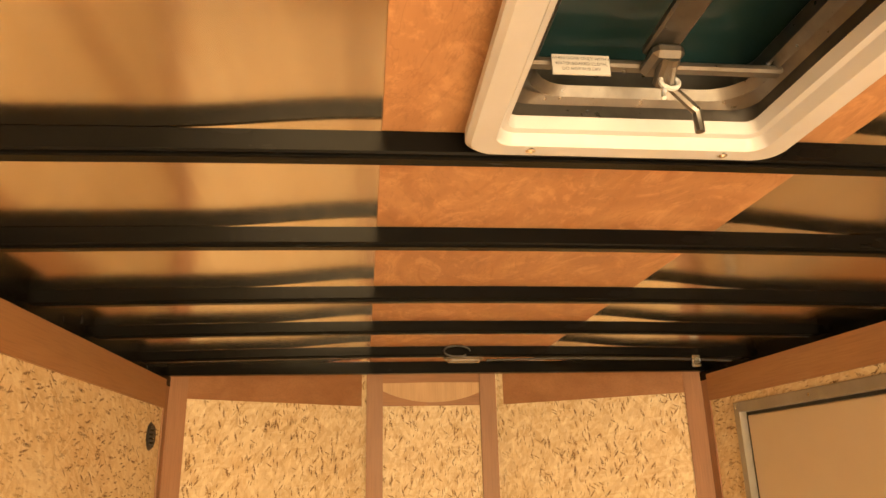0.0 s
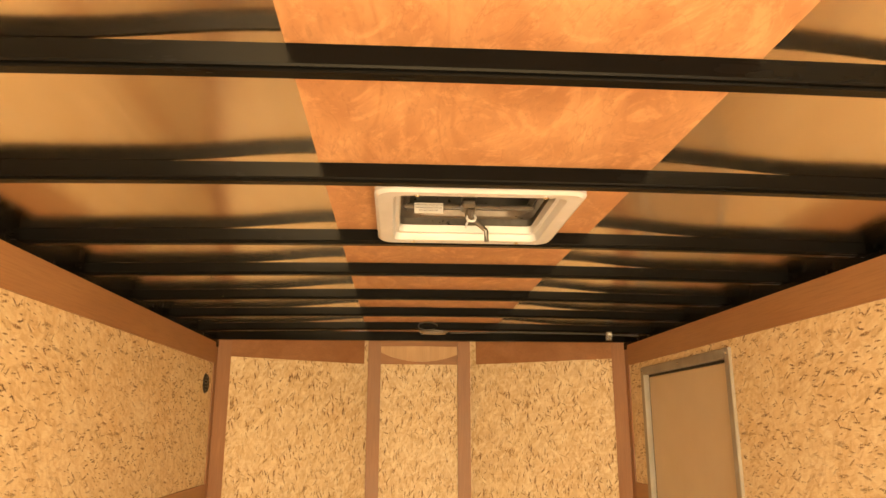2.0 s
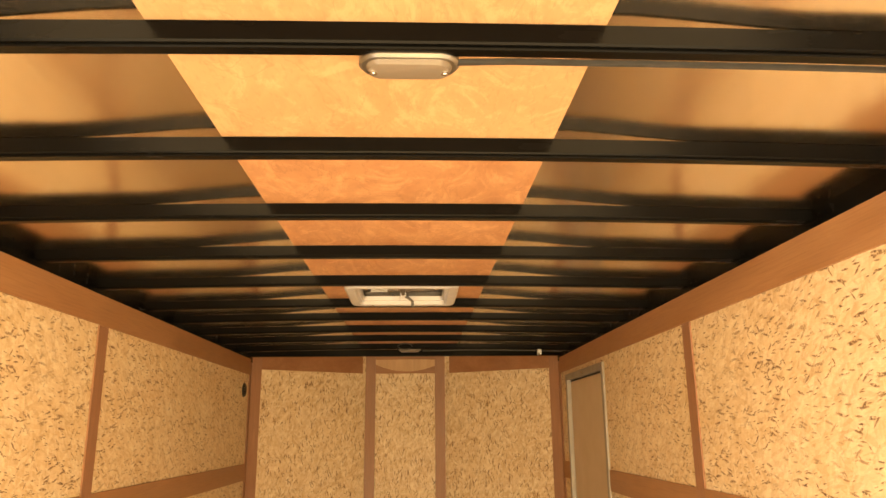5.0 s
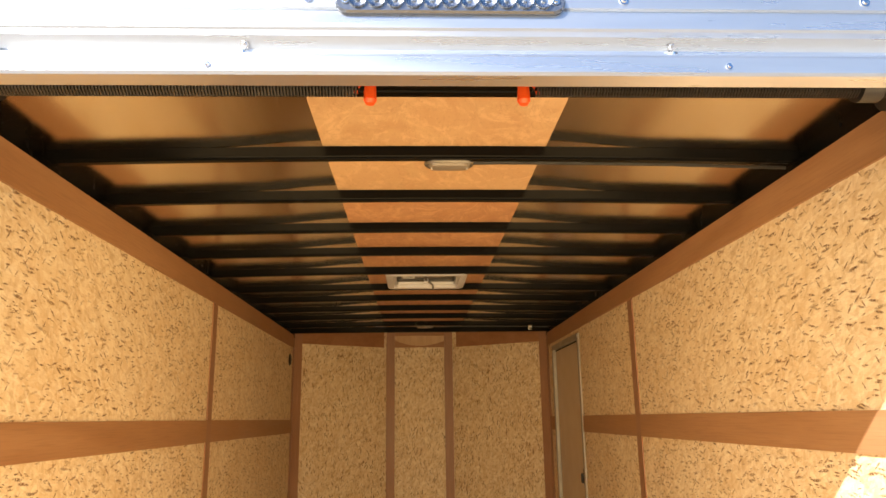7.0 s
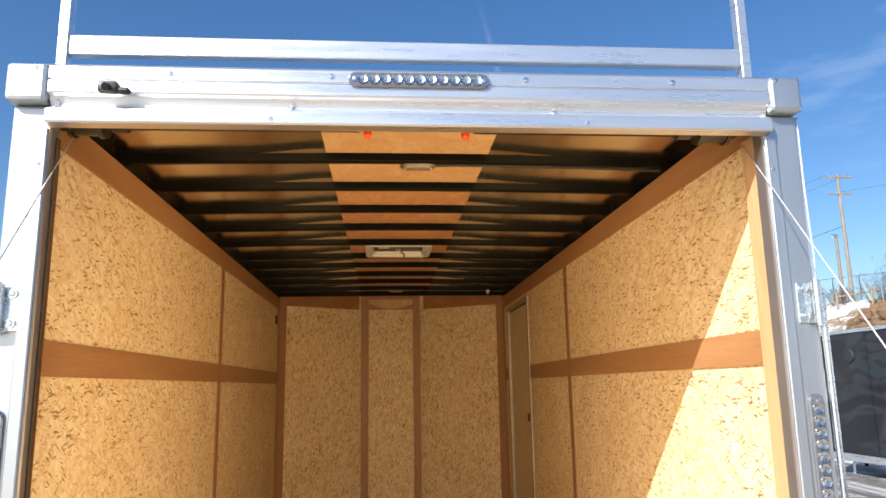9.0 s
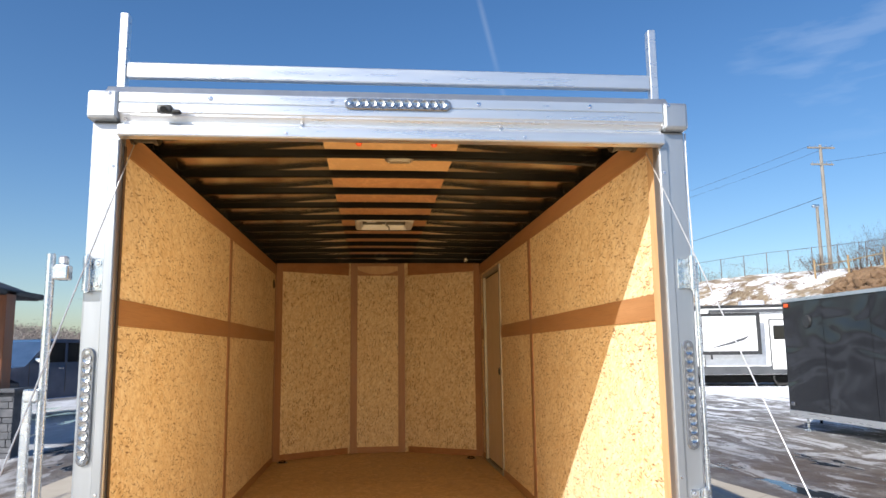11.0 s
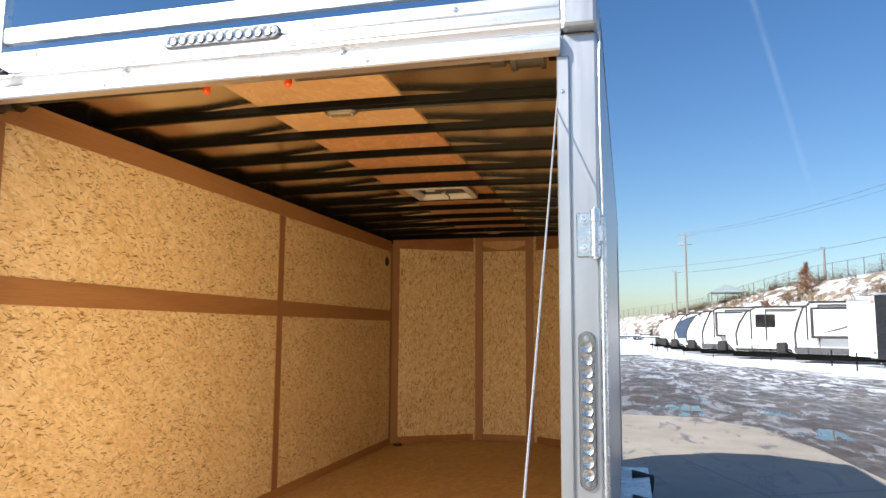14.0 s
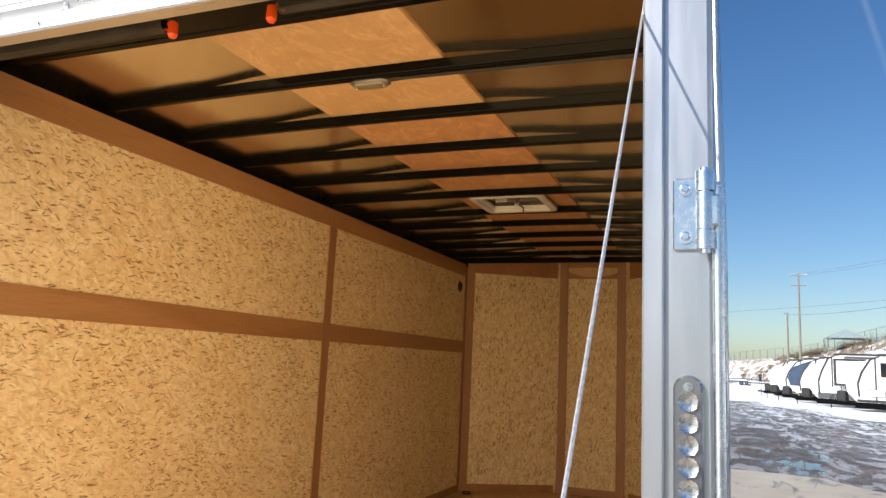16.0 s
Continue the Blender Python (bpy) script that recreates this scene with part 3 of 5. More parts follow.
bm = bmesh.new()
for a, b in ((XL + 0.001, PLY[0]), (PLY[1], XR - 0.001)):
    pts = [(a + (b - a) * k / 28) for k in range(29)]
    lifted = [SKIN_Z - 0.0068 + arch(x) + lap(x) for x in pts]
    prism(bm, [(x, 0.125, z) for x, z in zip(pts, lifted)] + [(x, 0.125, z + 0.004) for x, z in zip(pts[::-1], lifted[::-1])], (0, 4.655, 0))
ceiling = part("ceiling", bm, CEILING_SKIN, None, "bare shiny metal ceiling skin over black bows", kind="structure")
V0, V1 = (-0.146, 2.449), (0.180, 2.775)
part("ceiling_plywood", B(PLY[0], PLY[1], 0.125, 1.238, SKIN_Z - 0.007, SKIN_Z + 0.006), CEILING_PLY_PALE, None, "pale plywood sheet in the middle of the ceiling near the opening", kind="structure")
bm = B(PLY[0], PLY[1], 1.240, V0[1], SKIN_Z - 0.007, SKIN_Z + 0.006)
box(bm, PLY[0], PLY[1], V1[1], 4.78, SKIN_Z - 0.007, SKIN_Z + 0.006)
box(bm, PLY[0], V0[0], V0[1], V1[1], SKIN_Z - 0.007, SKIN_Z + 0.006)
box(bm, V1[0], PLY[1], V0[1], V1[1], SKIN_Z - 0.007, SKIN_Z + 0.006)
part("ceiling_plywood", bm, CEILING_PLY, None, "orange brown plywood strip along the middle of the ceiling", kind="structure")
bm = prism(bmesh.new(), [(x, y, SKIN_Z + 0.03) for x, y in ((XL - 0.06, 4.78), *[(x * 1.03, y + 0.04) for x, y in NOSE], (XR + 0.06, 4.78))], (0, 0, 0.02))
for a, b, c, d in ((XL - 0.06, XR + 0.06, 0.30, V0[1]), (XL - 0.06, XR + 0.06, V1[1], 4.78), (XL - 0.06, V0[0], V0[1], V1[1]), (V1[0], XR + 0.06, V0[1], V1[1])):
    box(bm, a, b, c, d, SKIN_Z + 0.03, SKIN_Z + 0.05)
prism(bm, [(XL, 0.063, 1.93), (XL, 0.063, 1.958), (XL, 0.13, 2.040), (XL, 0.299, SKIN_Z + 0.05), (XL, 0.299, SKIN_Z + 0.03), (XL, 0.13, 2.036)], (XR - XL + 0.05, 0, 0))
part("roof", bm, ALU_POST, None, "aluminium roof sheet of the trailer", kind="structure")


def bow(y, name="ceiling_bow"):
    """A black steel roof bow: an upright web with a rolled foot, a touch lower at its ends."""
    def run(profile, over):
        bm = bmesh.new()
        rings = []
        for i in range(15):
            x = XL + 0.001 + (XR - XL - 0.002) * i / 14
            z = over(x)
            rings.append([bm.verts.new((x, y + a, z + b)) for a, b in profile])
        for a, b in zip(rings, rings[1:]):
            for k in range(len(a)):
                j = (k + 1) % len(a)
                bm.faces.new((a[k], b[k], b[j], a[j]))
        bm.faces.new(rings[0])
        bm.faces.new(rings[-1][::-1])
        bmesh.ops.recalc_face_normals(bm, faces=bm.faces)
        return bm

    b = thing(name, (0, y, BOW_Z), "black painted steel roof bow across the ceiling", "roof bow", "ceiling bows")
    part("web", run(((0, 0.0315), (0, 0.004), (0.002, 0.001), (0.006, 0.001), (0.006, 0.0315)), lambda x: BOW_Z + arch(x)), BLACK_STEEL, b)
    part("foot", run(((0.007, 0.009), (0.007, -0.001), (0.009, -0.003), (0.028, -0.003), (0.031, 0.0), (0.031, 0.009)), lambda x: BOW_Z + arch(x)), BLACK_STEEL, b)
    return b


BOWS = (0.756, 1.144, 1.544, 1.947, 2.364, 2.815, 3.180, 3.590, 3.980, 4.400)
for y in BOWS:
    bow(y)
for x0, x1 in ((XL, XL + 0.018), (XR - 0.018, XR)):
    bm = B(x0, x1, 0.065, 4.77, TRIM_HI - 0.02, 1.945)
    rail = part("wall_top_rail", bm, BLACK_STEEL, None, "black steel rail on top of the side wall")
    part("upper_rail", B(*((x0, x1 - 0.008) if x0 < 0 else (x0 + 0.008, x1)), 0.14, 4.73, 1.946, 1.984), BLACK_STEEL, rail)
    tagged(rail, "", "steel rail", "wall top rails")
    s = 1 if x0 < 0 else -1
    xi = x1 if x0 < 0 else x0
    for y in BOWS:
        bmc = bmesh.new()
        box(bmc, *(sorted((xi, xi + s * 0.012))), y - 0.05, y - 0.003, TRIM_HI + 0.010, TRIM_HI + 0.013)
        rod(bmc, (xi, y - 0.045, TRIM_HI + 0.03), (xi + s * 0.006, y - 0.045, TRIM_HI + 0.03), 0.007, 8)
        part("clip", bmc, BLACK_STEEL, rail)
part("front_header", B(XL, XR, 4.740, 4.775, 1.948, 1.992), BLACK_STEEL, None, "black steel cross member before the nose", kind="structure")


# ---- side door ----
door = thing("door_1", (XR, DOOR_Y[0], 0.0), "closed tan panel side door in an aluminium frame", "door", kind="structure")
bm = bmesh.new()
y0, y1 = DOOR_Y
for a, b, c, d in ((y0, y0 + 0.036, 0.0, DOOR_TOP), (y1 - 0.036, y1, 0.0, DOOR_TOP), (y0 + 0.036, y1 - 0.036, DOOR_TOP - 0.036, DOOR_TOP), (y0 + 0.036, y1 - 0.036, 0.0, 0.02)):
    box(bm, XR - 0.022, XR + 0.055, a, b, c, d, 0.002)
part("door_frame", bm, DOOR_METAL, door, "satin aluminium frame")
bm = bmesh.new()
for a, b, c, d in ((y0 + 0.036, y0 + 0.046, 0.02, DOOR_TOP - 0.036), (y1 - 0.046, y1 - 0.036, 0.02, DOOR_TOP - 0.036), (y0 + 0.046, y1 - 0.046, DOOR_TOP - 0.046, DOOR_TOP - 0.036), (y0 + 0.046, y1 - 0.046, 0.02, 0.03)):
    box(bm, XR + 0.006, XR + 0.03, a, b, c, d)
part("seal", bm, RUBBER, door, "black rubber seal")
part("door_leaf", B(XR + 0.002, XR + 0.035, y0 + 0.047, y1 - 0.047, 0.031, DOOR_TOP - 0.047, bevel=0.004), DOOR_TAN, door)
bm = B(XR - 0.012, XR + 0.002, y0 + 0.06, y0 + 0.10, 0.83, 0.93, bevel=0.004)
box(bm, XR - 0.03, XR - 0.012, y0 + 0.07, y0 + 0.088, 0.84, 0.90, bevel=0.004)
part("door_handle", bm, BLACK_PLASTIC, door)
bm = bmesh.new()
for y, z in ((y0 + 0.018, DOOR_TOP - 0.02), (y1 - 0.018, DOOR_TOP - 0.02), ((y0 + y1) / 2, DOOR_TOP - 0.018), (y0 + 0.018, 0.9), (y0 + 0.018, 0.2)):
    bolt(bm, (XR - 0.022, y, z), (-1, 0, 0), 0.004, 0.003)
part("frame_screw", bm, BRIGHT, door)


# ---- things on the walls and ceiling ----
def grille():
    g = thing("wall_vent", (XL + 0.012, 4.60, 1.723), "small round black air vent in the strand board wall", "air vent")
    bm = bmesh.new()
    n, r = 28, 0.047
    for k in range(n):
        a, b = 2 * math.pi * k / n, 2 * math.pi * (k + 1) / n
        q = []
        for ang, rr, x in ((a, r, 0), (b, r, 0), (b, r - 0.008, 0.008), (a, r - 0.008, 0.008), (b, r - 0.016, 0.004), (a, r - 0.016, 0.004)):
            q.append(bm.verts.new((XL + 0.011 + x, 4.60 + rr * math.cos(ang), 1.723 + rr * math.sin(ang))))
        bm.faces.new(q[:4])
        bm.faces.new((q[3], q[2], q[4], q[5]))
    bmesh.ops.remove_doubles(bm, verts=bm.verts, dist=1e-5)
    part("rim", bm, BLACK_PLASTIC, g, smooth=True)
    part("backing", rod(bmesh.new(), (XL + 0.0105, 4.60, 1.723), (XL + 0.012, 4.60, 1.723), 0.04, 24), material("vent_dark", (0.004, 0.004, 0.004), 0.9), g)
    for k in range(5):
        z = 1.723 - 0.028 + 0.014 * k
        w = math.sqrt(0.038 ** 2 - (z - 1.72) ** 2)
        part("slat", B(XL + 0.012, XL + 0.018, 4.60 - w, 4.60 + w, z - 0.003, z + 0.003), BLACK_PLASTIC, g)


grille()


def rounded(cx, cy, w, h, r, n=6):
    out = []
    for sx, sy, a0 in ((1, 1, 0), (-1, 1, 90), (-1, -1, 180), (1, -1, 270)):
        for k in range(n + 1):
            a = radians(a0 + 90 * k / n)
            out.append((cx + sx * (w / 2 - r) + r * math.cos(a), cy + sy * (h / 2 - r) + r * math.sin(a)))
    return out


def loft(bm, loops, close=False):
    rings = [[bm.verts.new(p) for p in l] for l in loops]
    pairs = list(zip(rings, rings[1:])) + ([(rings[-1], rings[0])] if close else [])
    for a, b in pairs:
        for k in range(len(a)):
            j = (k + 1) % len(a)
            bm.faces.new((a[k], a[j], b[j], b[k]))
    return rings


def roof_vent():
    cx, cy, z = 0.017, 2.612, 1.957
    v = thing("roof_vent", (cx, cy, z), "white plastic roof vent with a closed teal lid and a crank", "roof vent")
    bm = bmesh.new()
    L = lambda w, h, r, zz: [(x, y, zz) for x, y in rounded(cx, cy, w, h, r)]
    loft(bm, [L(0.416, 0.396, 0.035, z + 0.018), L(0.416, 0.396, 0.035, z + 0.006), L(0.402, 0.382, 0.032, z), L(0.346, 0.336, 0.024, z + 0.001), L(0.340, 0.330, 0.022, z + 0.006), L(0.334, 0.324, 0.020, z + 0.016), L(0.318, 0.308, 0.014, z + 0.018), L(0.312, 0.302, 0.012, z + 0.034), L(0.320, 0.310, 0.012, z + 0.034)])
    bmesh.ops.recalc_face_normals(bm, faces=bm.faces)
    part("trim_ring", bm, WHITE_PLASTIC, v, smooth=True)
    for q in ((-0.196, -0.182, -0.14, 0.186), (0.182, 0.196, -0.14, 0.186)):
        part("curb", B(cx + q[0], cx + q[1], cy + q[2], cy + q[3], z + 0.019, SKIN_Z - 0.009), BLACK_STEEL, v, "black steel curb rail")
    # upstand of the roof opening
    bm = bmesh.new()
    loft(bm, [L(0.322, 0.314, 0.02, z + 0.03), L(0.322, 0.314, 0.02, z + 0.11), L(0.35, 0.34, 0.03, z + 0.125)])
    part("upstand", bm, VENT_METAL, v, "bare metal upstand", smooth=True)
    bm = bmesh.new()
    loft(bm, [L(0.318, 0.310, 0.03, z + 0.052), L(0.300, 0.292, 0.04, z + 0.062), L(0.284, 0.276, 0.05, z + 0.054), L(0.27, 0.262, 0.05, z + 0.066)])
    part("inner_rim", bm, VENT_METAL, v, "pressed metal inner rim", smooth=True)
    bm = bmesh.new()
    rings = loft(bm, [L(0.37, 0.36, 0.03, z + 0.08), L(0.37, 0.36, 0.03, z + 0.115), L(0.30, 0.29, 0.05, z + 0.13)])
    bm.faces.new(rings[-1])
    part("lid", bm, SMOKE_LID, v, "teal tinted plastic lid", smooth=True)
    bm = B(cx - 0.15, cx + 0.15, cy + 0.060, cy + 0.076, z + 0.050, z + 0.060, bevel=0.003)
    part("cross_bar", bm, VENT_METAL, v, "bare metal cross bar")
    bm = B(cx - 0.020, cx + 0.016, cy - 0.140, cy + 0.058, z + 0.062, z + 0.074, bevel=0.003)
    part("lift_arm", bm, VENT_METAL, v, "bare metal lift arm")
    bm = B(cx - 0.022, cx + 0.014, cy + 0.02, cy + 0.07, z + 0.040, z + 0.058, bevel=0.006)
    rod(bm, (cx, cy + 0.03, z + 0.045), (cx, cy + 0.06, z + 0.028), 0.011, 12)
    part("gear_box", bm, VENT_METAL, v)
    bm = bmesh.new()
    c = Vector((cx + 0.002, cy + 0.045, z + 0.022))
    sweep(bm, [c + Vector((0.010 * math.cos(a), 0.003 * math.sin(a), 0.009 * math.sin(a))) for a in [2 * math.pi * k / 14 for k in range(15)]], 0.003, 6)
    sweep(bm, [c + Vector((-0.004, 0, -0.004)), c + Vector((-0.011, -0.004, -0.016)), c + Vector((-0.014, -0.012, -0.026))], 0.0026, 6)
    bmesh.ops.recalc_face_normals(bm, faces=bm.faces)
    part("lock_tie", bm, WHITE_PLASTIC, v)
    bm = bmesh.new()
    sweep(bm, [(cx + 0.002, cy + 0.035, z + 0.035), (cx + 0.004, cy + 0.05, z + 0.02), (cx + 0.03, cy + 0.06, z + 0.004), (cx + 0.038, cy + 0.062, z - 0.004), (cx + 0.038, cy + 0.062, z - 0.028)], 0.0055, 8)
    part("crank_handle", bm, VENT_METAL, v, smooth=True)
    t = part("warning_label", B(cx - 0.125, cx - 0.060, cy + 0.054, cy + 0.0565, z + 0.034, z + 0.058), LABEL, v, "white warning label with three lines of small capitals")
    for i, words in enumerate(("WHEN DOME ONLY WITH A", "WATER-SOAKED CLOTH,", "DO NOT RUB DRY")):
        cu = bpy.data.curves.new("lettering", "FONT")
        cu.body, cu.size, cu.align_x = words, 0.0052, "CENTER"
        tx = new("lettering", cu)
        tx.data.materials.append(INK)
        tx.location = (-0.0925, 0.0534, 0.0515 - 0.0065 * i)
        tx.rotation_euler = (radians(90), 0, 0)
        tx.parent = v
    for sx, sy in ((-1, -1), (1, -1), (-1, 1), (1, 1)):
        part("screw", bolt(bmesh.new(), (cx + sx * 0.125, cy + sy * 0.176, z + 0.0005), (0, 0, -1), 0.0045, 0.004), BRIGHT, v)


roof_vent()


def dome_lamp(cx, cy, z, name="dome_lamp"):
    d = thing(name, (cx, cy, z), "small oval ceiling lamp with a frosted lens, on a black bow", "ceiling lamp", "ceiling lamps")
    L = lambda w, h, zz: [(x, y, zz) for x, y in rounded(cx, cy, w, h, min(w, h) / 2 - 0.001, 8)]
    bm = bmesh.new()
    rings = loft(bm, [L(0.138, 0.062, z + 0.026), L(0.140, 0.064, z + 0.012), L(0.132, 0.056, z + 0.008), L(0.118, 0.046, z + 0.008)])
    bm.faces.new(rings[0])
    part("base", bm, DULL, d, smooth=True)
    bm = bmesh.new()
    rings = loft(bm, [L(0.120, 0.048, z + 0.009), L(0.112, 0.042, z + 0.001), L(0.09, 0.03, z - 0.001)])
    bm.faces.new(rings[-1])
    part("lens", bm, FROST, d, "frosted ribbed lens", smooth=True)
    for s in (-1, 1):
        part("screw", bolt(bmesh.new(), (cx + s * 0.05, cy, z), (0, 0, -1), 0.004, 0.003), BRIGHT, d)


dome_lamp(0.060, 0.805, 1.944)
dome_lamp(0.030, 4.445, 1.944)
bm = bmesh.new()
sweep(bm, [(0.12, 0.80, 1.958), (0.2, 0.796, 1.958), (0.4, 0.795, 1.956), (0.7, 0.796, 1.952), (0.95, 0.795, 1.944), (1.02, 0.79, 1.940)], 0.005, 6)
solid("conduit", bm, BLACK_PLASTIC, "thin black corrugated wire conduit along a bow", "conduit", smooth=True)
bm = bmesh.new()
sweep(bm, [(0.0 + 0.045 * math.cos(a), 4.38, 1.972 + 0.018 * math.sin(a)) for a in [math.pi * k / 8 for k in range(15)]], 0.003, 6)
sweep(bm, [(0.11, 4.44, 1.95), (0.4, 4.44, 1.955), (0.8, 4.44, 1.950), (1.0, 4.44, 1.942)], 0.004, 6)
solid("wire", bm, BLACK_PLASTIC, "black lamp wire looped beside the front ceiling lamp", "wire", smooth=True)


def tie_down(x, y):
    t = thing("tie_down_ring", (x, y, 0.0), "small dark steel tie down ring on the plywood floor", "tie down ring", "tie down rings")
    part("plate", B(x - 0.05, x + 0.05, y - 0.03, y + 0.03, 0.0, 0.004, bevel=0.002), DULL, t)
    bm = sweep(bmesh.new(), [(x + 0.032 * math.cos(a), y - 0.005 + 0.028 * math.sin(a), 0.012 + 0.004 * math.sin(a)) for a in [2 * math.pi * k / 16 for k in range(17)]], 0.005, 6)
    part("ring", bm, BLACK_STEEL, t, smooth=True)


tie_down(-0.93, 4.70)
tie_down(0.90, 4.66)
solid("junction_clip", B(0.83, 0.86, 4.386, 4.398, 1.915, 1.955, bevel=0.003), ZINC, "small bright zinc clip hanging beside a ceiling bow", "clip")


# ---- rear frame ----
rear = thing("rear_frame", (0, 0, 0), "bright aluminium rear door frame of the trailer", "trailer frame", kind="structure")
prof = [(0.0, 1.963), (-0.026, 1.963), (-0.032, 1.959), (-0.032, 1.928), (-0.026, 1.926), (-0.026, 1.922), (-0.032, 1.920), (-0.032, 1.890), (-0.029, 1.886), (-0.020, 1.881), (-0.006, 1.863), (-0.006, 1.858), (-0.024, 1.847), (-0.028, 1.8455), (-0.028, 1.843), (-0.034, 1.840), (-0.035, 1.836), (-0.035, 1.809), (-0.031, 1.804), (0.0, 1.800), (0.010, 1.836), (0.062, 1.840), (0.062, 1.963)]
part("header", prism(bmesh.new(), [(-0.946, y, z) for y, z in prof], (1.963, 0, 0)), ALUMINIUM, rear, "extruded bright aluminium header")
for x0, x1 in ((-1.052, -0.947), (1.018, 1.114)):
    bm = B(x0, x1, -0.038, 0.06, 1.862, 1.966, bevel=0.012, seg=2)
    c = part("corner_cap", bm, ALU_POST, rear, "cast aluminium corner cap")
    part("screw", bolt(bmesh.new(), (x0 + 0.075 if x0 < 0 else x0 + 0.02, -0.038, 1.953), (0, -1, 0), 0.005), BRIGHT, c)
for x0, x1, s in ((-1.044, -0.944, 1), (1.004, 1.112, -1)):
    bm = B(x0, x1, -0.0, 0.062, -0.12, 1.862, bevel=0.01, seg=2)
    part("post", bm, ALU_POST, rear, "satin aluminium corner post")
    xi = x1 if s > 0 else x0
    bm = B(*sorted((xi - s * 0.002, xi - s * 0.034)), -0.010, -0.0005, -0.1, 1.796, bevel=0.003)
    part("edge_strip", bm, ALU_POST, rear, "bright aluminium edge strip")
    if s > 0:
        bm = B(xi + 0.001, xi + 0.006, 0.034, 0.054, -0.02, 1.785, bevel=0.002)
        part("edge_board", bm, FILLER, rear, "dull brown edge of the lining")
bm = bmesh.new()
for x in (-0.636, -0.212, 0.32, 0.738):
    bolt(bm, (x, -0.032, 1.943), (0, -1, 0), 0.006)
for x in (-0.928, -0.318, 0.402):
    bolt(bm, (x, -0.012, 1.869), (0, -1, -0.6), 0.0055)
    bolt(bm, (x, -0.018, 1.852), (0, -1, 0.9), 0.0055)
for x in (-0.37, 0.487):
    bolt(bm, (x, -0.035, 1.82), (0, -1, 0), 0.004)
for x, s in ((-0.962, 1), (1.020, -1)):
    for z in (1.70, 0.6):
        bolt(bm, (x, -0.010, z), (0, -1, 0), 0.004)
part("screw", bm, BRIGHT, rear, kind="stuff")


def light_bar(place, turned, name="strip_lamp", n=11, length=0.385):
    """A row of round clear lenses on a slim base."""
    d = thing(name, (0, 0, 0), "clear strip lamp of round reflectors on the aluminium frame", "strip lamp", "strip lamps")
    bm = bmesh.new()
    out = rounded(0, 0, length, 0.042, 0.0205, 8)
    rings = loft(bm, [[(x, 0, z) for x, z in out], [(x, -0.006, z) for x, z in out], [(x * 0.985, -0.010, z * 0.86) for x, z in out]])
    bm.faces.new(rings[-1])
    bmesh.ops.recalc_face_normals(bm, faces=bm.faces)
    part("base", bm, LENS, d, smooth=True)
    step = (length - 0.075) / (n - 1)
    for k in range(n):
        x = -(length - 0.075) / 2 + step * k
        bm = bmesh.new()
        ring = lambda r, y: [(x + r * math.cos(2 * math.pi * j / 14), y, r * math.sin(2 * math.pi * j / 14)) for j in range(14)]
        rings = loft(bm, [ring(0.0148, -0.009), ring(0.0143, -0.0145), ring(0.0125, -0.0135), ring(0.0042, -0.0125), ring(0.0038, -0.0150)])
        bm.faces.new(rings[-1])
        part("lens", bm, LENS_CUP, d, "round clear reflector lens", smooth=True)
    for s in (-1, 1):
        part("screw", bolt(bmesh.new(), (s * (length / 2 - 0.017), -0.010, 0), (0, -1, 0), 0.005, 0.005), ZINC, d)
    d.location = place
    d.rotation_euler = (0, radians(90) if turned else 0, 0)
    return d


light_bar((0.026, -0.032, 1.934), False)
light_bar((-1.010, -0.0005, 0.884), True)
light_bar((1.072, -0.0005, 0.886), True)

cam_box = thing("rear_camera", (-0.77, -0.032, 1.89), "small black reversing camera on the header", "camera")
bm = B(-0.810, -0.760, -0.064, -0.0325, 1.880, 1.908, bevel=0.006, seg=2)
part("housing", bm, BLACK_PLASTIC, cam_box, smooth=True)
part("lens", rod(bmesh.new(), (-0.785, -0.063, 1.891), (-0.785, -0.073, 1.887), 0.010, 16), DARK_GLASS, cam_box)
part("bracket", B(-0.763, -0.732, -0.058, -0.0325, 1.880, 1.893, bevel=0.004), BLACK_PLASTIC, cam_box)


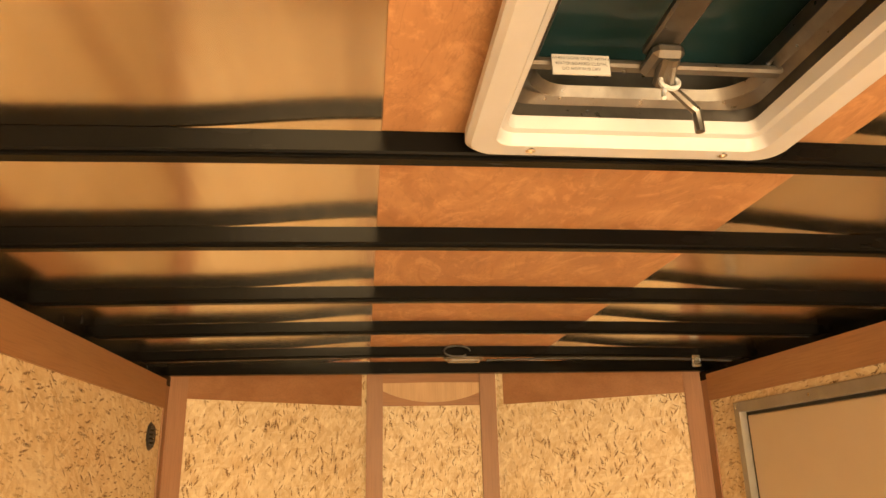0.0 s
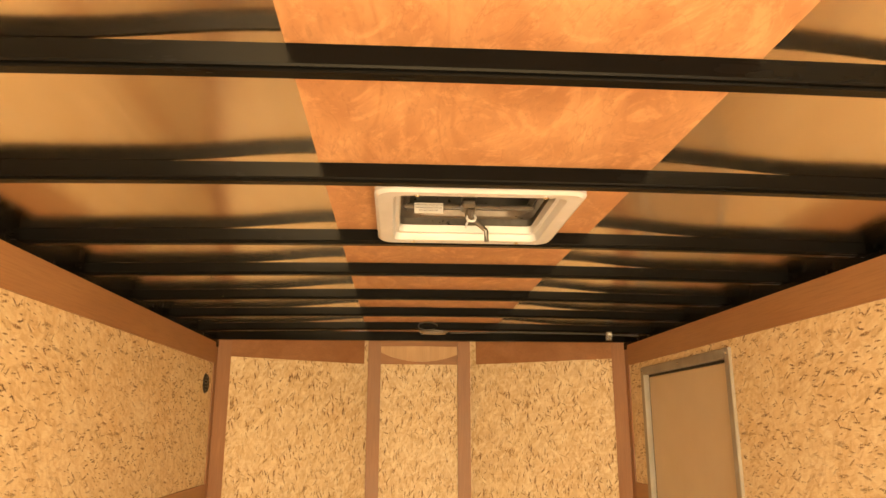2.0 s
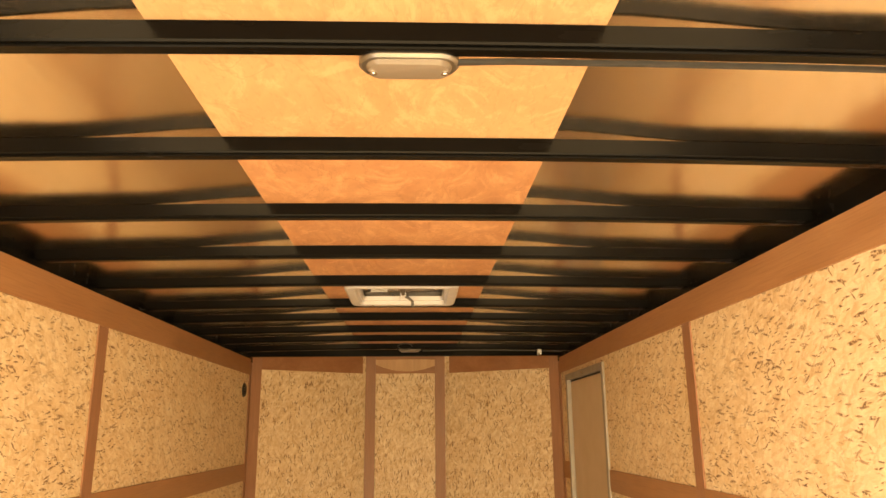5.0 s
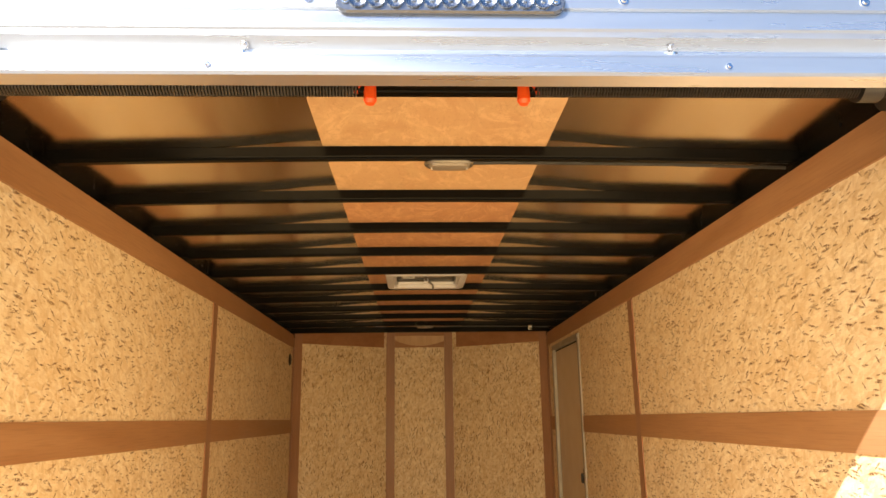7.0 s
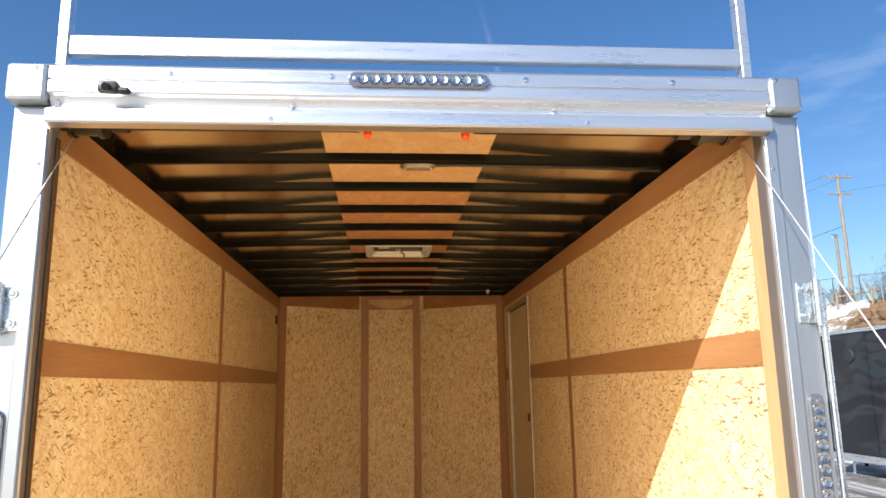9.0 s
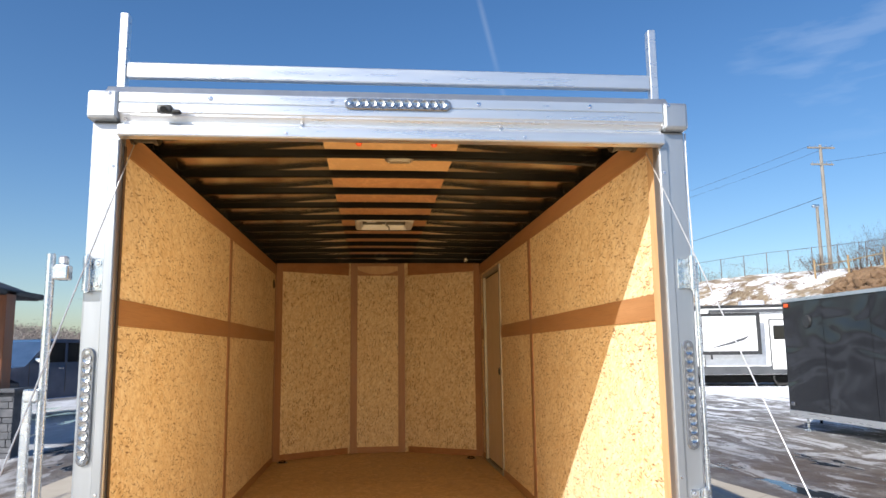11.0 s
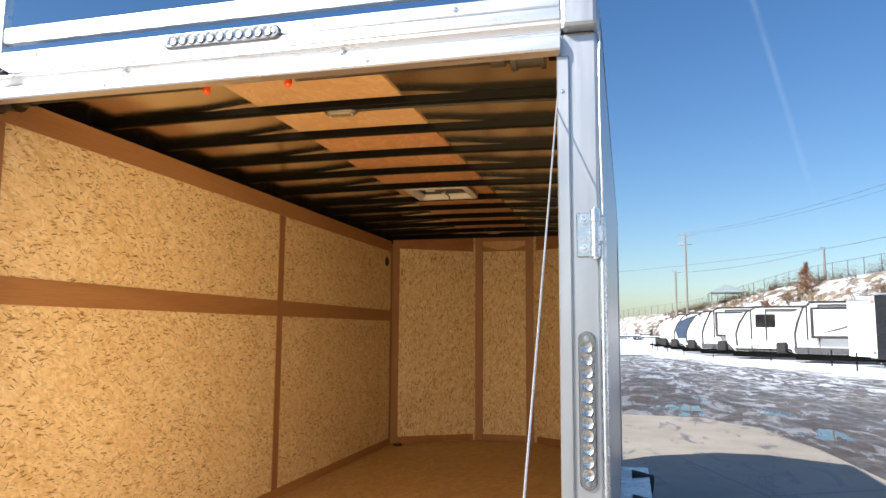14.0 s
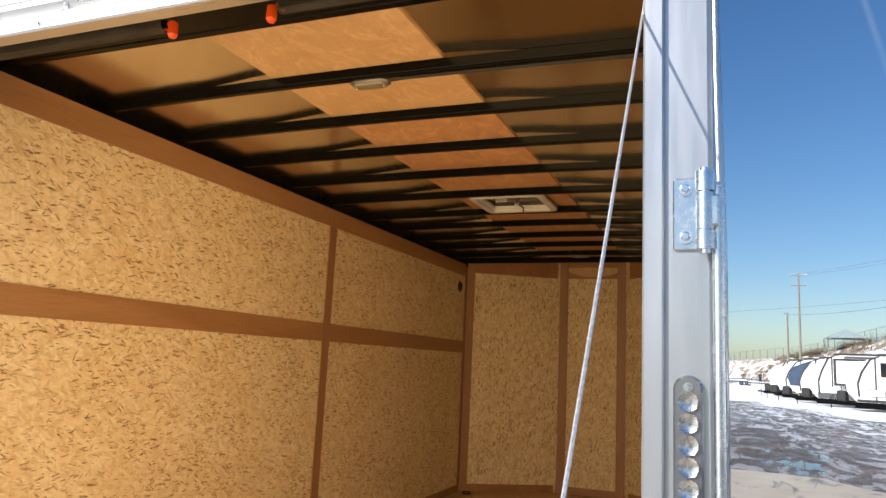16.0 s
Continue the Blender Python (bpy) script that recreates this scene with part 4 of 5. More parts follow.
# ---- ramp springs, cables, caps ----
def ramp_spring(side):
    s = thing("ramp_spring", (0.04 + side * 0.5, 0.125, 1.86), "black torsion spring with a dark cable drum inside the header", "door spring", "ramp springs")
    x0, x1 = 0.025 + side * 0.165, 0.0075 + side * 0.86
    bm = bmesh.new()
    turns = 120
    pts = []
    for k in range(turns * 8 + 1):
        a = 2 * math.pi * k / 8
        pts.append((x0 + (x1 - x0) * k / (turns * 8), 0.125 + 0.021 * math.cos(a), 1.863 + 0.021 * math.sin(a)))
    sweep(bm, pts, 0.0022, 4)
    part("coil", bm, SPRING_STEEL, s, smooth=True)
    part("shaft", rod(bmesh.new(), (x0, 0.125, 1.863), (0.0075 + side * 0.99, 0.125, 1.863), 0.010, 12), BLACK_STEEL, s)
    bm = bmesh.new()
    for a, b, r in ((0.86, 0.875, 0.046), (0.875, 0.945, 0.039), (0.945, 0.955, 0.046), (0.80, 0.84, 0.030)):
        rod(bm, (0.0075 + side * a, 0.125, 1.863), (0.0075 + side * b, 0.125, 1.863), r, 20)
    part("drum", bm, SPRING_STEEL, s, smooth=True)
    part("end_bracket", B(*sorted((0.0075 + side * 0.965, 0.0075 + side * 0.985)), 0.063, 0.14, 1.842, 1.91), BLACK_STEEL, s)
    bm = rod(bmesh.new(), (x0 - side * 0.022, 0.125, 1.863), (x0 - side * 0.022, 0.125, 1.832), 0.011, 14, 0.0125)
    rod(bm, (x0 - side * 0.022, 0.125, 1.833), (x0 - side * 0.022, 0.125, 1.825), 0.0125, 14, 0.008)
    part("safety_cap", bm, ORANGE, s, "bright orange vinyl cap", smooth=True)
    bm = bmesh.new()
    sweep(bm, [(x0 - side * 0.01 + 0.016 * math.cos(a), 0.125 + 0.005, 1.85 + 0.02 * math.sin(a)) for a in [math.pi * k / 8 for k in range(9)]], 0.0045, 6)
    part("cap_tab", bm, ORANGE, s, "bright orange vinyl tab")


ramp_spring(-1)
ramp_spring(1)
rail = thing("spring_rail", (0, 0.25, 1.96), "wide black steel cross member behind the ramp springs", "steel rail")
part("plate", B(XL + 0.02, XR - 0.02, 0.150, 0.345, 1.960, 1.972), BLACK_STEEL, rail)
part("front_lip", B(XL + 0.02, XR - 0.02, 0.150, 0.162, 1.925, 1.959), BLACK_STEEL, rail)
part("back_lip", B(XL + 0.02, XR - 0.02, 0.346, 0.376, 1.957, 1.975, bevel=0.003), BLACK_STEEL, rail)
for side, x0, x1 in ((-1, -0.936, -0.914), (1, 1.004, 1.012)):
    bm = bmesh.new()
    a, b = Vector((x0, 0.115, 1.812)), Vector((x1, -1.55, -0.262))
    sweep(bm, [a.lerp(b, k / 20) + Vector((0, 0, -0.004 * math.sin(math.pi * k / 20))) for k in range(21)], 0.0021, 6)
    solid("ramp_cable", bm, ROPE, "taut silver steel cable from the door header down to the ramp", "cable", "ramp cables", smooth=True)

ramp = thing("ramp_door", (0, -0.95, -0.25), "lowered trailer ramp door of plywood in an aluminium frame", "ramp door")
tilt = math.atan2(0.40, 1.83)
bm = B(-0.93, 0.98, -1.83, -0.01, -0.02, 0.0)
bmesh.ops.rotate(bm, verts=bm.verts, cent=(0, 0, 0), matrix=Matrix.Rotation(tilt, 3, "X"))
bmesh.ops.translate(bm, verts=bm.verts, vec=(0, -0.02, -0.02))
part("deck", bm, FLOOR_PLY, ramp)
bm = bmesh.new()
for x0, x1, y0, y1 in ((-0.99, -0.932, -1.86, -0.01), (0.982, 1.04, -1.86, -0.01), (-0.932, 0.982, -1.86, -1.832)):
    box(bm, x0, x1, y0, y1, -0.045, 0.004)
box(bm, -1.075, -0.99, -1.51, -1.46, -0.03, 0.03)
box(bm, 1.04, 1.085, -1.51, -1.46, -0.03, 0.03)
bmesh.ops.rotate(bm, verts=bm.verts, cent=(0, 0, 0), matrix=Matrix.Rotation(tilt, 3, "X"))
bmesh.ops.translate(bm, verts=bm.verts, vec=(0, -0.02, -0.02))
part("frame", bm, ALU_POST, ramp)


bm = bmesh.new()
sweep(bm, [(1.117, 0.004, 1.372), (1.116, 0.0, 1.45), (1.1145, 0.002, 1.55), (1.1135, 0.004, 1.66), (1.1145, 0.004, 1.80), (1.118, 0.01, 1.86)], 0.003, 6)
solid("wire", bm, ROPE, "thin grey wire running up beside the corner post", "wire", smooth=True)


# ---- lock hardware ----
def lock_hinge(x, side, z):
    """A zinc hinge plate with two bolts, a knuckle and a keeper."""
    h = thing("lock_hinge", (x, -0.004, z), "zinc plated bar lock hinge bolted to the corner post")
    h.parent = rear
    bm = B(*sorted((x, x + side * 0.042)), -0.006, -0.0005, z - 0.056, z + 0.056, bevel=0.002)
    part("plate", bm, ZINC, h)
    for dz in (-0.036, 0.038):
        bm = bolt(bmesh.new(), (x + side * 0.018, -0.006, z + dz), (0, -1, 0), 0.0085, 0.009)
        part("bolt", bm, BRIGHT, h, smooth=True)
    bm = bmesh.new()
    kx = x + side * 0.047
    rod(bm, (kx, -0.022, z - 0.058), (kx, -0.022, z - 0.030), 0.014, 16)
    rod(bm, (kx, -0.022, z + 0.030), (kx, -0.022, z + 0.060), 0.014, 16)
    box(bm, *sorted((x + side * 0.04, kx)), -0.032, -0.010, z - 0.056, z - 0.032, bevel=0.003)
    box(bm, *sorted((x + side * 0.04, kx)), -0.032, -0.010, z + 0.032, z + 0.056, bevel=0.003)
    part("knuckle", bm, ZINC, h, smooth=True)
    part("pin", rod(bmesh.new(), (kx, -0.022, z - 0.064), (kx, -0.022, z + 0.066), 0.008, 12), BRIGHT, h)
    part("sleeve", rod(bmesh.new(), (kx, -0.022, z - 0.028), (kx, -0.022, z + 0.028), 0.013, 16), ZINC, h, smooth=True)
    return kx


for x, side in ((1.051, 1), (-0.976, -1)):
    for z in (1.322, 0.50):
        kx = lock_hinge(x, side, z)
bar = thing("lock_bar", (1.124, -0.03, 0.4), "long zinc lock bar folded against the corner post", "lock bar", "lock bars")
part("pipe", rod(bmesh.new(), (1.116, -0.012, -0.30), (1.116, -0.012, 1.362), 0.009, 14), ZINC, bar, smooth=True)
for z in (1.322, 0.50):
    part("bracket", B(1.100, 1.118, -0.030, -0.008, z - 0.024, z + 0.024, bevel=0.003), ZINC, bar)
bar = thing("lock_bar", (-1.115, -0.06, 0.4), "long zinc lock bar swung out on its hinges, with a lever", "lock bar", "lock bars")
part("pipe", rod(bmesh.new(), (-1.124, -0.06, -0.30), (-1.124, -0.06, 1.385), 0.014, 14), ZINC, bar, smooth=True)
for z in (1.322, 0.50):
    bm = B(-1.108, -1.062, -0.078, -0.035, z - 0.024, z + 0.026, bevel=0.006, seg=2)
    box(bm, -1.112, -1.100, -0.070, -0.040, z - 0.018, z + 0.018)
    br = part("bracket", bm, ZINC, bar)
    part("latch", B(-1.098, -1.072, -0.072, -0.040, z + 0.026, z + 0.056, bevel=0.006), ALUMINIUM, br)
bm = B(-1.175, -1.128, -0.085, -0.045, 0.905, 0.945, bevel=0.004)
part("lever_clamp", bm, ZINC, bar)
bm = B(-1.178, -1.150, -0.080, -0.062, 0.44, 0.925, bevel=0.004)
part("lever", bm, ZINC, bar)

# ---- running gear of the trailer ----
def running_gear(side, x_in, x_out, top):
    g = thing("running_gear", ((x_in + x_out) / 2, 2.75, GROUND), "white double fender with two black tyres beside the wall", "trailer wheels", "trailer wheels")
    y0, y1 = 1.95, 3.55
    bm = prism(bmesh.new(), [(x_in, y0, -0.12), (x_in, y0 + 0.16, top), (x_in, y1 - 0.16, top), (x_in, y1, -0.12), (x_in, y1 - 0.02, -0.12), (x_in, y1 - 0.175, top - 0.015), (x_in, y0 + 0.175, top - 0.015), (x_in, y0 + 0.02, -0.12)], (x_out - x_in, 0, 0))
    part("fender", bm, WHITE_PAINT, g, "white box fender")
    for y in (2.38, 3.12):
        for r0, m, name in ((0.34, RUBBER, "tyre"), (0.19, WHITE_PAINT, "rim")):
            w = 0.0 if name == "tyre" else 0.004
            bm = rod(bmesh.new(), (x_in + side * (0.01 + w), y, GROUND + 0.365), (x_out - side * (0.03 - w), y, GROUND + 0.335), r0 - 0.05, 24)
            part(name, bm, m, g, smooth=True)


running_gear(1, 1.115, 1.29, 0.15)
running_gear(-1, -1.06, -1.27, 0.15)

# ---- ladder rack on the roof ----
rack = thing("ladder_rack", (0.04, 0.45, 2.06), "bare aluminium ladder rack with two upright stops on the trailer roof", "ladder rack")
RY = 0.20
for x in (-1.018, 1.082):
    part("upright", B(x - 0.016, x + 0.016, RY - 0.02, RY + 0.02, 2.0, 2.358, bevel=0.003), ALUMINIUM, rack)
part("cross_bar", B(-1.001, 1.065, RY - 0.018, RY + 0.018, 2.100, 2.160, bevel=0.004), ALUMINIUM, rack)
for x in (-1.018, 1.082):
    part("foot", B(x - 0.05, x + 0.03, RY - 0.02, RY + 0.05, 1.985, 2.005, bevel=0.004), ALUMINIUM, rack)
for x in (-1.0, 1.06):
    part("roof_rail", B(x - 0.03, x + 0.03, 0.30, 4.70, 2.082, 2.072, bevel=0.003), ALUMINIUM, rack)


# ---- vehicles ----
def wheel(parent, x, y, z, r=0.36, w=0.22):
    wl = part("wheel", rod(bmesh.new(), (x, y - w / 2 + 0.02, z), (x, y + w / 2 - 0.02, z), r * 0.6, 18), ZINC, parent, shift=(x, y, z))
    bm = bmesh.new()
    ring = lambda rr, yy: [(x + rr * math.cos(2 * math.pi * j / 24), yy, z + rr * math.sin(2 * math.pi * j / 24)) for j in range(24)]
    loft(bm, [ring(r * 0.58, y - w / 2 + 0.02), ring(r * 0.9, y - w / 2), ring(r, y - w / 2 + 0.04), ring(r, y + w / 2 - 0.04), ring(r * 0.9, y + w / 2), ring(r * 0.58, y + w / 2 - 0.02)], True)
    bmesh.ops.recalc_face_normals(bm, faces=bm.faces)
    me_off = bm
    bmesh.ops.translate(me_off, verts=me_off.verts, vec=(-x, -y, -z))
    me = bpy.data.meshes.new("tyre")
    me_off.to_mesh(me)
    me_off.free()
    me.materials.append(RUBBER)
    me.shade_smooth()
    t = new("tyre", me)
    t.parent = wl
    return wl


def travel_trailer(length=7.2, height=2.75, nose=0.9, band=True, slide=True, window=True, label="", cap=WHITE_PAINT):
    """Nose at the origin, the body behind it along x, its seen side towards -y; ground at z 0."""
    t = thing("travel_trailer", (0, 0, 0), label, "travel trailer", "travel trailers")
    w, z0 = 2.4, 0.46
    outline = [(nose * 0.55, z0), (nose * 0.1, z0 + 0.5), (0.0, z0 + 1.1), (nose * 0.25, z0 + 1.75), (nose * 0.8, height + z0 - 0.45), (nose * 1.5, height + z0 - 0.12), (nose * 2.4, height + z0), (length - 0.4, height + z0), (length - 0.1, height + z0 - 0.1), (length, height + z0 - 0.4), (length, z0)]
    bm = prism(bmesh.new(), [(x, 0, z) for x, z in outline], (0, w, 0))
    part("body", bm, WHITE_PAINT, t)
    bm = prism(bmesh.new(), [(x, -0.012, z) for x, z in ((nose * 0.55 + 0.02, z0 + 0.01), (nose * 0.5, z0 + (0.32 if band else 0.16)), (length - 0.02, z0 + (0.32 if band else 0.16)), (length - 0.02, z0 + 0.01))], (0, 0.012, 0))
    part("skirt", bm, GREY_PAINT if band else BLACK_PLASTIC, t, "grey lower side panel")
    bm = prism(bmesh.new(), [(x, -0.02, z) for x, z in ((nose * 0.12, z0 + 0.6), (-0.02, z0 + 1.1), (nose * 0.22, z0 + 1.78), (nose * 0.76, height + z0 - 0.42), (nose * 1.15, height + z0 - 0.25), (nose * 0.75, z0 + 1.6), (nose * 0.6, z0 + 0.6))], (0, w + 0.04, 0))
    part("nose_cap", bm, cap, t, "moulded nose cap")
    bm = bmesh.new()
    edge = ((nose * 0.6, z0 + 0.3), (nose * 0.55, z0 + 1.0), (nose * 0.75, z0 + 1.6), (nose * 1.15, height + z0 - 0.25), (nose * 1.6, height + z0 - 0.05))
    prism(bm, [(x, -0.03, z) for x, z in edge] + [(x + 0.10, -0.03, z - 0.04) for x, z in edge[::-1]], (0, 0.01, 0))
    part("cap_trim", bm, BLACK_PLASTIC, t)
    for x in (nose * 1.4, length - 0.14):
        part("corner_trim", B(x, x + 0.08, -0.02, 0, z0, height + z0 - 0.12), BLACK_PLASTIC, t)
    part("roof_edge", B(nose * 1.6, length - 0.1, -0.03, w + 0.03, height + z0 - 0.04, height + z0 + 0.07, bevel=0.015), BLACK_PLASTIC, t)
    part("roof_unit", B(length * 0.45, length * 0.45 + 0.9, w * 0.35, w * 0.65, height + z0 + 0.05, height + z0 + 0.3, bevel=0.05), WHITE_PLASTIC, t, "white roof air conditioner")
    part("awning", rod(bmesh.new(), (nose * 2.2, -0.10, height + z0 - 0.16), (length * 0.92, -0.10, height + z0 - 0.16), 0.06, 10), GREY_PAINT, t, "rolled grey awning")
    for x in (nose * 2.2, length * 0.9):
        part("awning_arm", B(x, x + 0.05, -0.10, 0, z0 + 0.6, height + z0 - 0.16), BLACK_PLASTIC, t)

    def window_at(x0, x1, a, b, y=0.0):
        f = part("window", B(x0, x1, y - 0.03, y, a, b, bevel=0.012), BLACK_PLASTIC, t, "black framed window")
        part("pane", B(x0 + 0.04, x1 - 0.04, y - 0.034, y - 0.030, a + 0.04, b - 0.04), DARK_GLASS, f)

    if slide:
        part("slide_out", B(nose * 1.2 + 0.5, nose * 1.2 + 2.6, -0.55, 0, z0 + 0.9, height + z0 - 0.35, bevel=0.02), WHITE_PAINT, t)
        bm = bmesh.new()
        a, b, c, d = nose * 1.2 + 0.5, nose * 1.2 + 2.6, z0 + 0.9, height + z0 - 0.35
        for q in ((a - 0.09, b + 0.09, c - 0.12, c + 0.02), (a - 0.09, b + 0.09, d - 0.02, d + 0.09), (a - 0.09, a + 0.05, c, d), (b - 0.05, b + 0.09, c, d)):
            box(bm, q[0], q[1], -0.575, -0.50, q[2], q[3])
        part("slide_trim", bm, BLACK_PLASTIC, t)
        bm = prism(bmesh.new(), [(x, -0.556, z) for x, z in ((a + 0.2, c + 0.1), (a + 1.2, c + 0.42), (b - 0.3, c + 0.62), (b - 0.5, c + 0.45), (a + 1.1, c + 0.28))], (0, -0.004, 0))
        part("stripe", bm, GREY_PAINT, t, "swept grey side stripe")
    if window:
        window_at(length * 0.22, length * 0.22 + 1.05, z0 + 1.35, z0 + 2.1)
        window_at(length * 0.66, length * 0.66 + 1.0, z0 + 1.45, z0 + 2.1)
    d0 = length * 0.5 + (0.4 if slide else 0.0)
    bm = bmesh.new()
    for q in ((d0, d0 + 0.04, 0.2 + z0, z0 + 2.1), (d0 + 0.66, d0 + 0.70, 0.2 + z0, z0 + 2.1), (d0, d0 + 0.7, z0 + 2.1, z0 + 2.14)):
        box(bm, q[0], q[1], -0.03, 0, q[2], q[3])
    dr = part("door", B(d0 + 0.04, d0 + 0.66, -0.02, 0, z0 + 0.2, z0 + 2.1, bevel=0.008), WHITE_PAINT, t)
    part("door_frame", bm, BLACK_PLASTIC, t)
    part("door_window", B(d0 + 0.15, d0 + 0.55, -0.028, -0.021, z0 + 1.35, z0 + 1.9), DARK_GLASS, dr)
    bm = bmesh.new()
    a, b, c, d = nose * 0.9, nose * 0.9 + 0.95, z0 + 0.30, z0 + 0.72
    for q in ((a, b, c, c + 0.03), (a, b, d - 0.03, d), (a, a + 0.03, c, d), (b - 0.03, b, c, d)):
        box(bm, q[0], q[1], -0.035, -0.012, q[2], q[3])
    part("hatch_frame", bm, BLACK_PLASTIC, t)
    part("hatch", B(a + 0.03, b - 0.03, -0.028, -0.012, c + 0.03, d - 0.03), WHITE_PAINT, t)
    # chassis drawn deep and black, also standing in for the shade underneath
    part("chassis_shade", B(0.4, length - 0.1, 0.03, w - 0.03, z0 - 0.32, z0), BLACK_STEEL, t)
    for k in (0, 0.85):
        wheel(t, length * 0.6 + k, 0.12, 0.35, 0.35, 0.2)
    bm = B(-1.2, 0.6, w / 2 - 0.06, w / 2 + 0.06, z0 - 0.14, z0 - 0.02)
    rod(bm, (-0.95, w / 2, 0), (-0.95, w / 2, z0 + 0.20), 0.025, 10)
    part("tongue", bm, BLACK_STEEL, t)
    bm = B(-0.62, -0.12, w / 2 - 0.35, w / 2 + 0.35, z0 - 0.02, z0 + 0.55, bevel=0.09, seg=2)
    part("gas_cover", bm, RUBBER, t, "black plastic gas bottle cover")
    for x, y in ((0.6, 0.1), (length - 0.5, 0.1)):
        bm = rod(bmesh.new(), (x, y, z0 - 0.06), (x + 0.34, y, z0 - 0.22), 0.03, 8)
        box(bm, x + 0.26, x + 0.44, y - 0.08, y + 0.08, z0 - 0.27, z0 - 0.23)
        part("stabiliser", bm, BLACK_STEEL, t)
    return t


def cargo_trailer(length, height, skin, label, nose=0.9, z0=0.5):
    t = thing("cargo_trailer", (0, 0, 0), label, "cargo trailer", "cargo trailers")
    w = 2.2
    bm = prism(bmesh.new(), [(x, y, z0) for x, y in ((nose, 0), (0.0, w / 2 - 0.3), (0.0, w / 2 + 0.3), (nose, w), (length, w), (length, 0))], (0, 0, height))
    part("body", bm, skin, t)
    bm = prism(bmesh.new(), [(x, y, z0 + height) for x, y in ((nose, -0.02), (-0.02, w / 2 - 0.3), (-0.02, w / 2 + 0.3), (nose, w + 0.02), (length + 0.02, w + 0.02), (length + 0.02, -0.02))], (0, 0, 0.06))
    part("roof_trim", bm, ALUMINIUM, t)
    part("sill", B(nose, length, -0.015, 0, z0 - 0.05, z0 + 0.06), ALUMINIUM, t, "bright lower edge rail")
    n = int((length - nose) / 1.2)
    for k in range(1, n + 1):
        x = nose + k * 1.2
        bm = bmesh.new()
        box(bm, x - 0.002, x + 0.002, -0.003, 0.0, z0 + 0.06, z0 + height)
        for j in range(int(height / 0.15)):
            rod(bm, (x + 0.02, -0.003, z0 + 0.12 + 0.15 * j), (x + 0.02, 0.0, z0 + 0.12 + 0.15 * j), 0.006, 6)
        part("seam", bm, BLACK_STEEL if skin == BLACK_PAINT else ALUMINIUM, t)
    for x, z, r in ((nose + 0.75, z0 + height - 0.38, 0.11),):
        bm = rod(bmesh.new(), (x, -0.03, z), (x, 0, z), r, 18, r * 1.1)
        part("side_vent", bm, BLACK_PLASTIC, t, smooth=True)
    for z in (z0 + 0.14, z0 + height - 0.1):
        part("marker_lamp", B(nose + 0.08, nose + 0.2, -0.03, 0, z, z + 0.07, bevel=0.01), ORANGE if z > 1.5 else LENS, t)
    for k in (0, 0.9):
        wheel(t, length * 0.58 + k, 0.05, 0.34, 0.34, 0.2)
    bm = bmesh.new()
    a, b = length * 0.58 - 0.48, length * 0.58 + 1.38
    prism(bm, [(a, -0.14, z0 - 0.1), (a + 0.12, -0.14, z0 + 0.3), (b - 0.12, -0.14, z0 + 0.3), (b, -0.14, z0 - 0.1), (b - 0.05, -0.14, z0 - 0.1), (b - 0.15, -0.14, z0 + 0.25), (a + 0.15, -0.14, z0 + 0.25), (a + 0.05, -0.14, z0 - 0.1)], (0, 0.14, 0))
    part("fender", bm, ALUMINIUM, t)
    bm = B(-1.1, nose, w / 2 - 0.05, w / 2 + 0.05, z0 - 0.12, z0)
    rod(bm, (-0.75, w / 2, 0), (-0.75, w / 2, z0 + 0.25), 0.03, 8)
    part("tongue", bm, BLACK_STEEL, t)
    bm = bmesh.new()
    rod(bm, (nose + 0.35, 0.12, 0.02), (nose + 0.35, 0.12, z0), 0.025, 8)
    box(bm, nose + 0.27, nose + 0.43, 0.05, 0.2, 0, 0.02)
    part("stand", bm, ZINC, t)
    return t


def put(ob, x, y, turn):
    ob.location = (x, y, GROUND)
    ob.rotation_euler = (0, 0, radians(turn))
    return ob


put(travel_trailer(7.6, 2.65, 0.9, label="white travel trailer with a slide out and grey lower panels"), 11.4, 25.5, -17)
put(cargo_trailer(6.0, 2.55, BLACK_PAINT, "black cargo trailer with a wedge nose in the snowy row"), 10.5, 29.3, -20)
put(cargo_trailer(6.0, 2.45, WHITE_PAINT, "white cargo trailer with a wedge nose in the snowy row"), 10.6, 33.4, -20)
put(travel_trailer(7.0, 2.6, 0.7, True, True, False, "white travel trailer with a square nose beside a cargo trailer", WHITE_PAINT), 9.1, 38.4, -20)
put(travel_trailer(7.6, 2.5, 1.0, False, False, True, "low white travel trailer with a small dark side window"), 6.75, 43.0, -18)
put(travel_trailer(7.0, 2.6, 0.9, True, True, False, "white travel trailer with dark trim far along the row"), 5.4, 47.6, -18)
put(travel_trailer(7.0, 2.5, 1.2, False, False, False, "white travel trailer with a blue grey nose far along the row", TRUCK_BLUE), 4.6, 52.4, -18)
put(travel_trailer(7.0, 2.5, 1.2, False, False, False, "white travel trailer nearly at the end of the row"), 4.1, 57.4, -18)
put(travel_trailer(7.0, 2.5, 1.0, False, False, True, "small looking white travel trailer at the end of the row", WHITE_PAINT), 3.9, 63.0, -18)
near = cargo_trailer(6.0, 2.05, BLACK_PAINT, "glossy black cargo trailer parked on the wet yard", 0.02, 0.30)
put(near, 7.72, 10.45, -90)


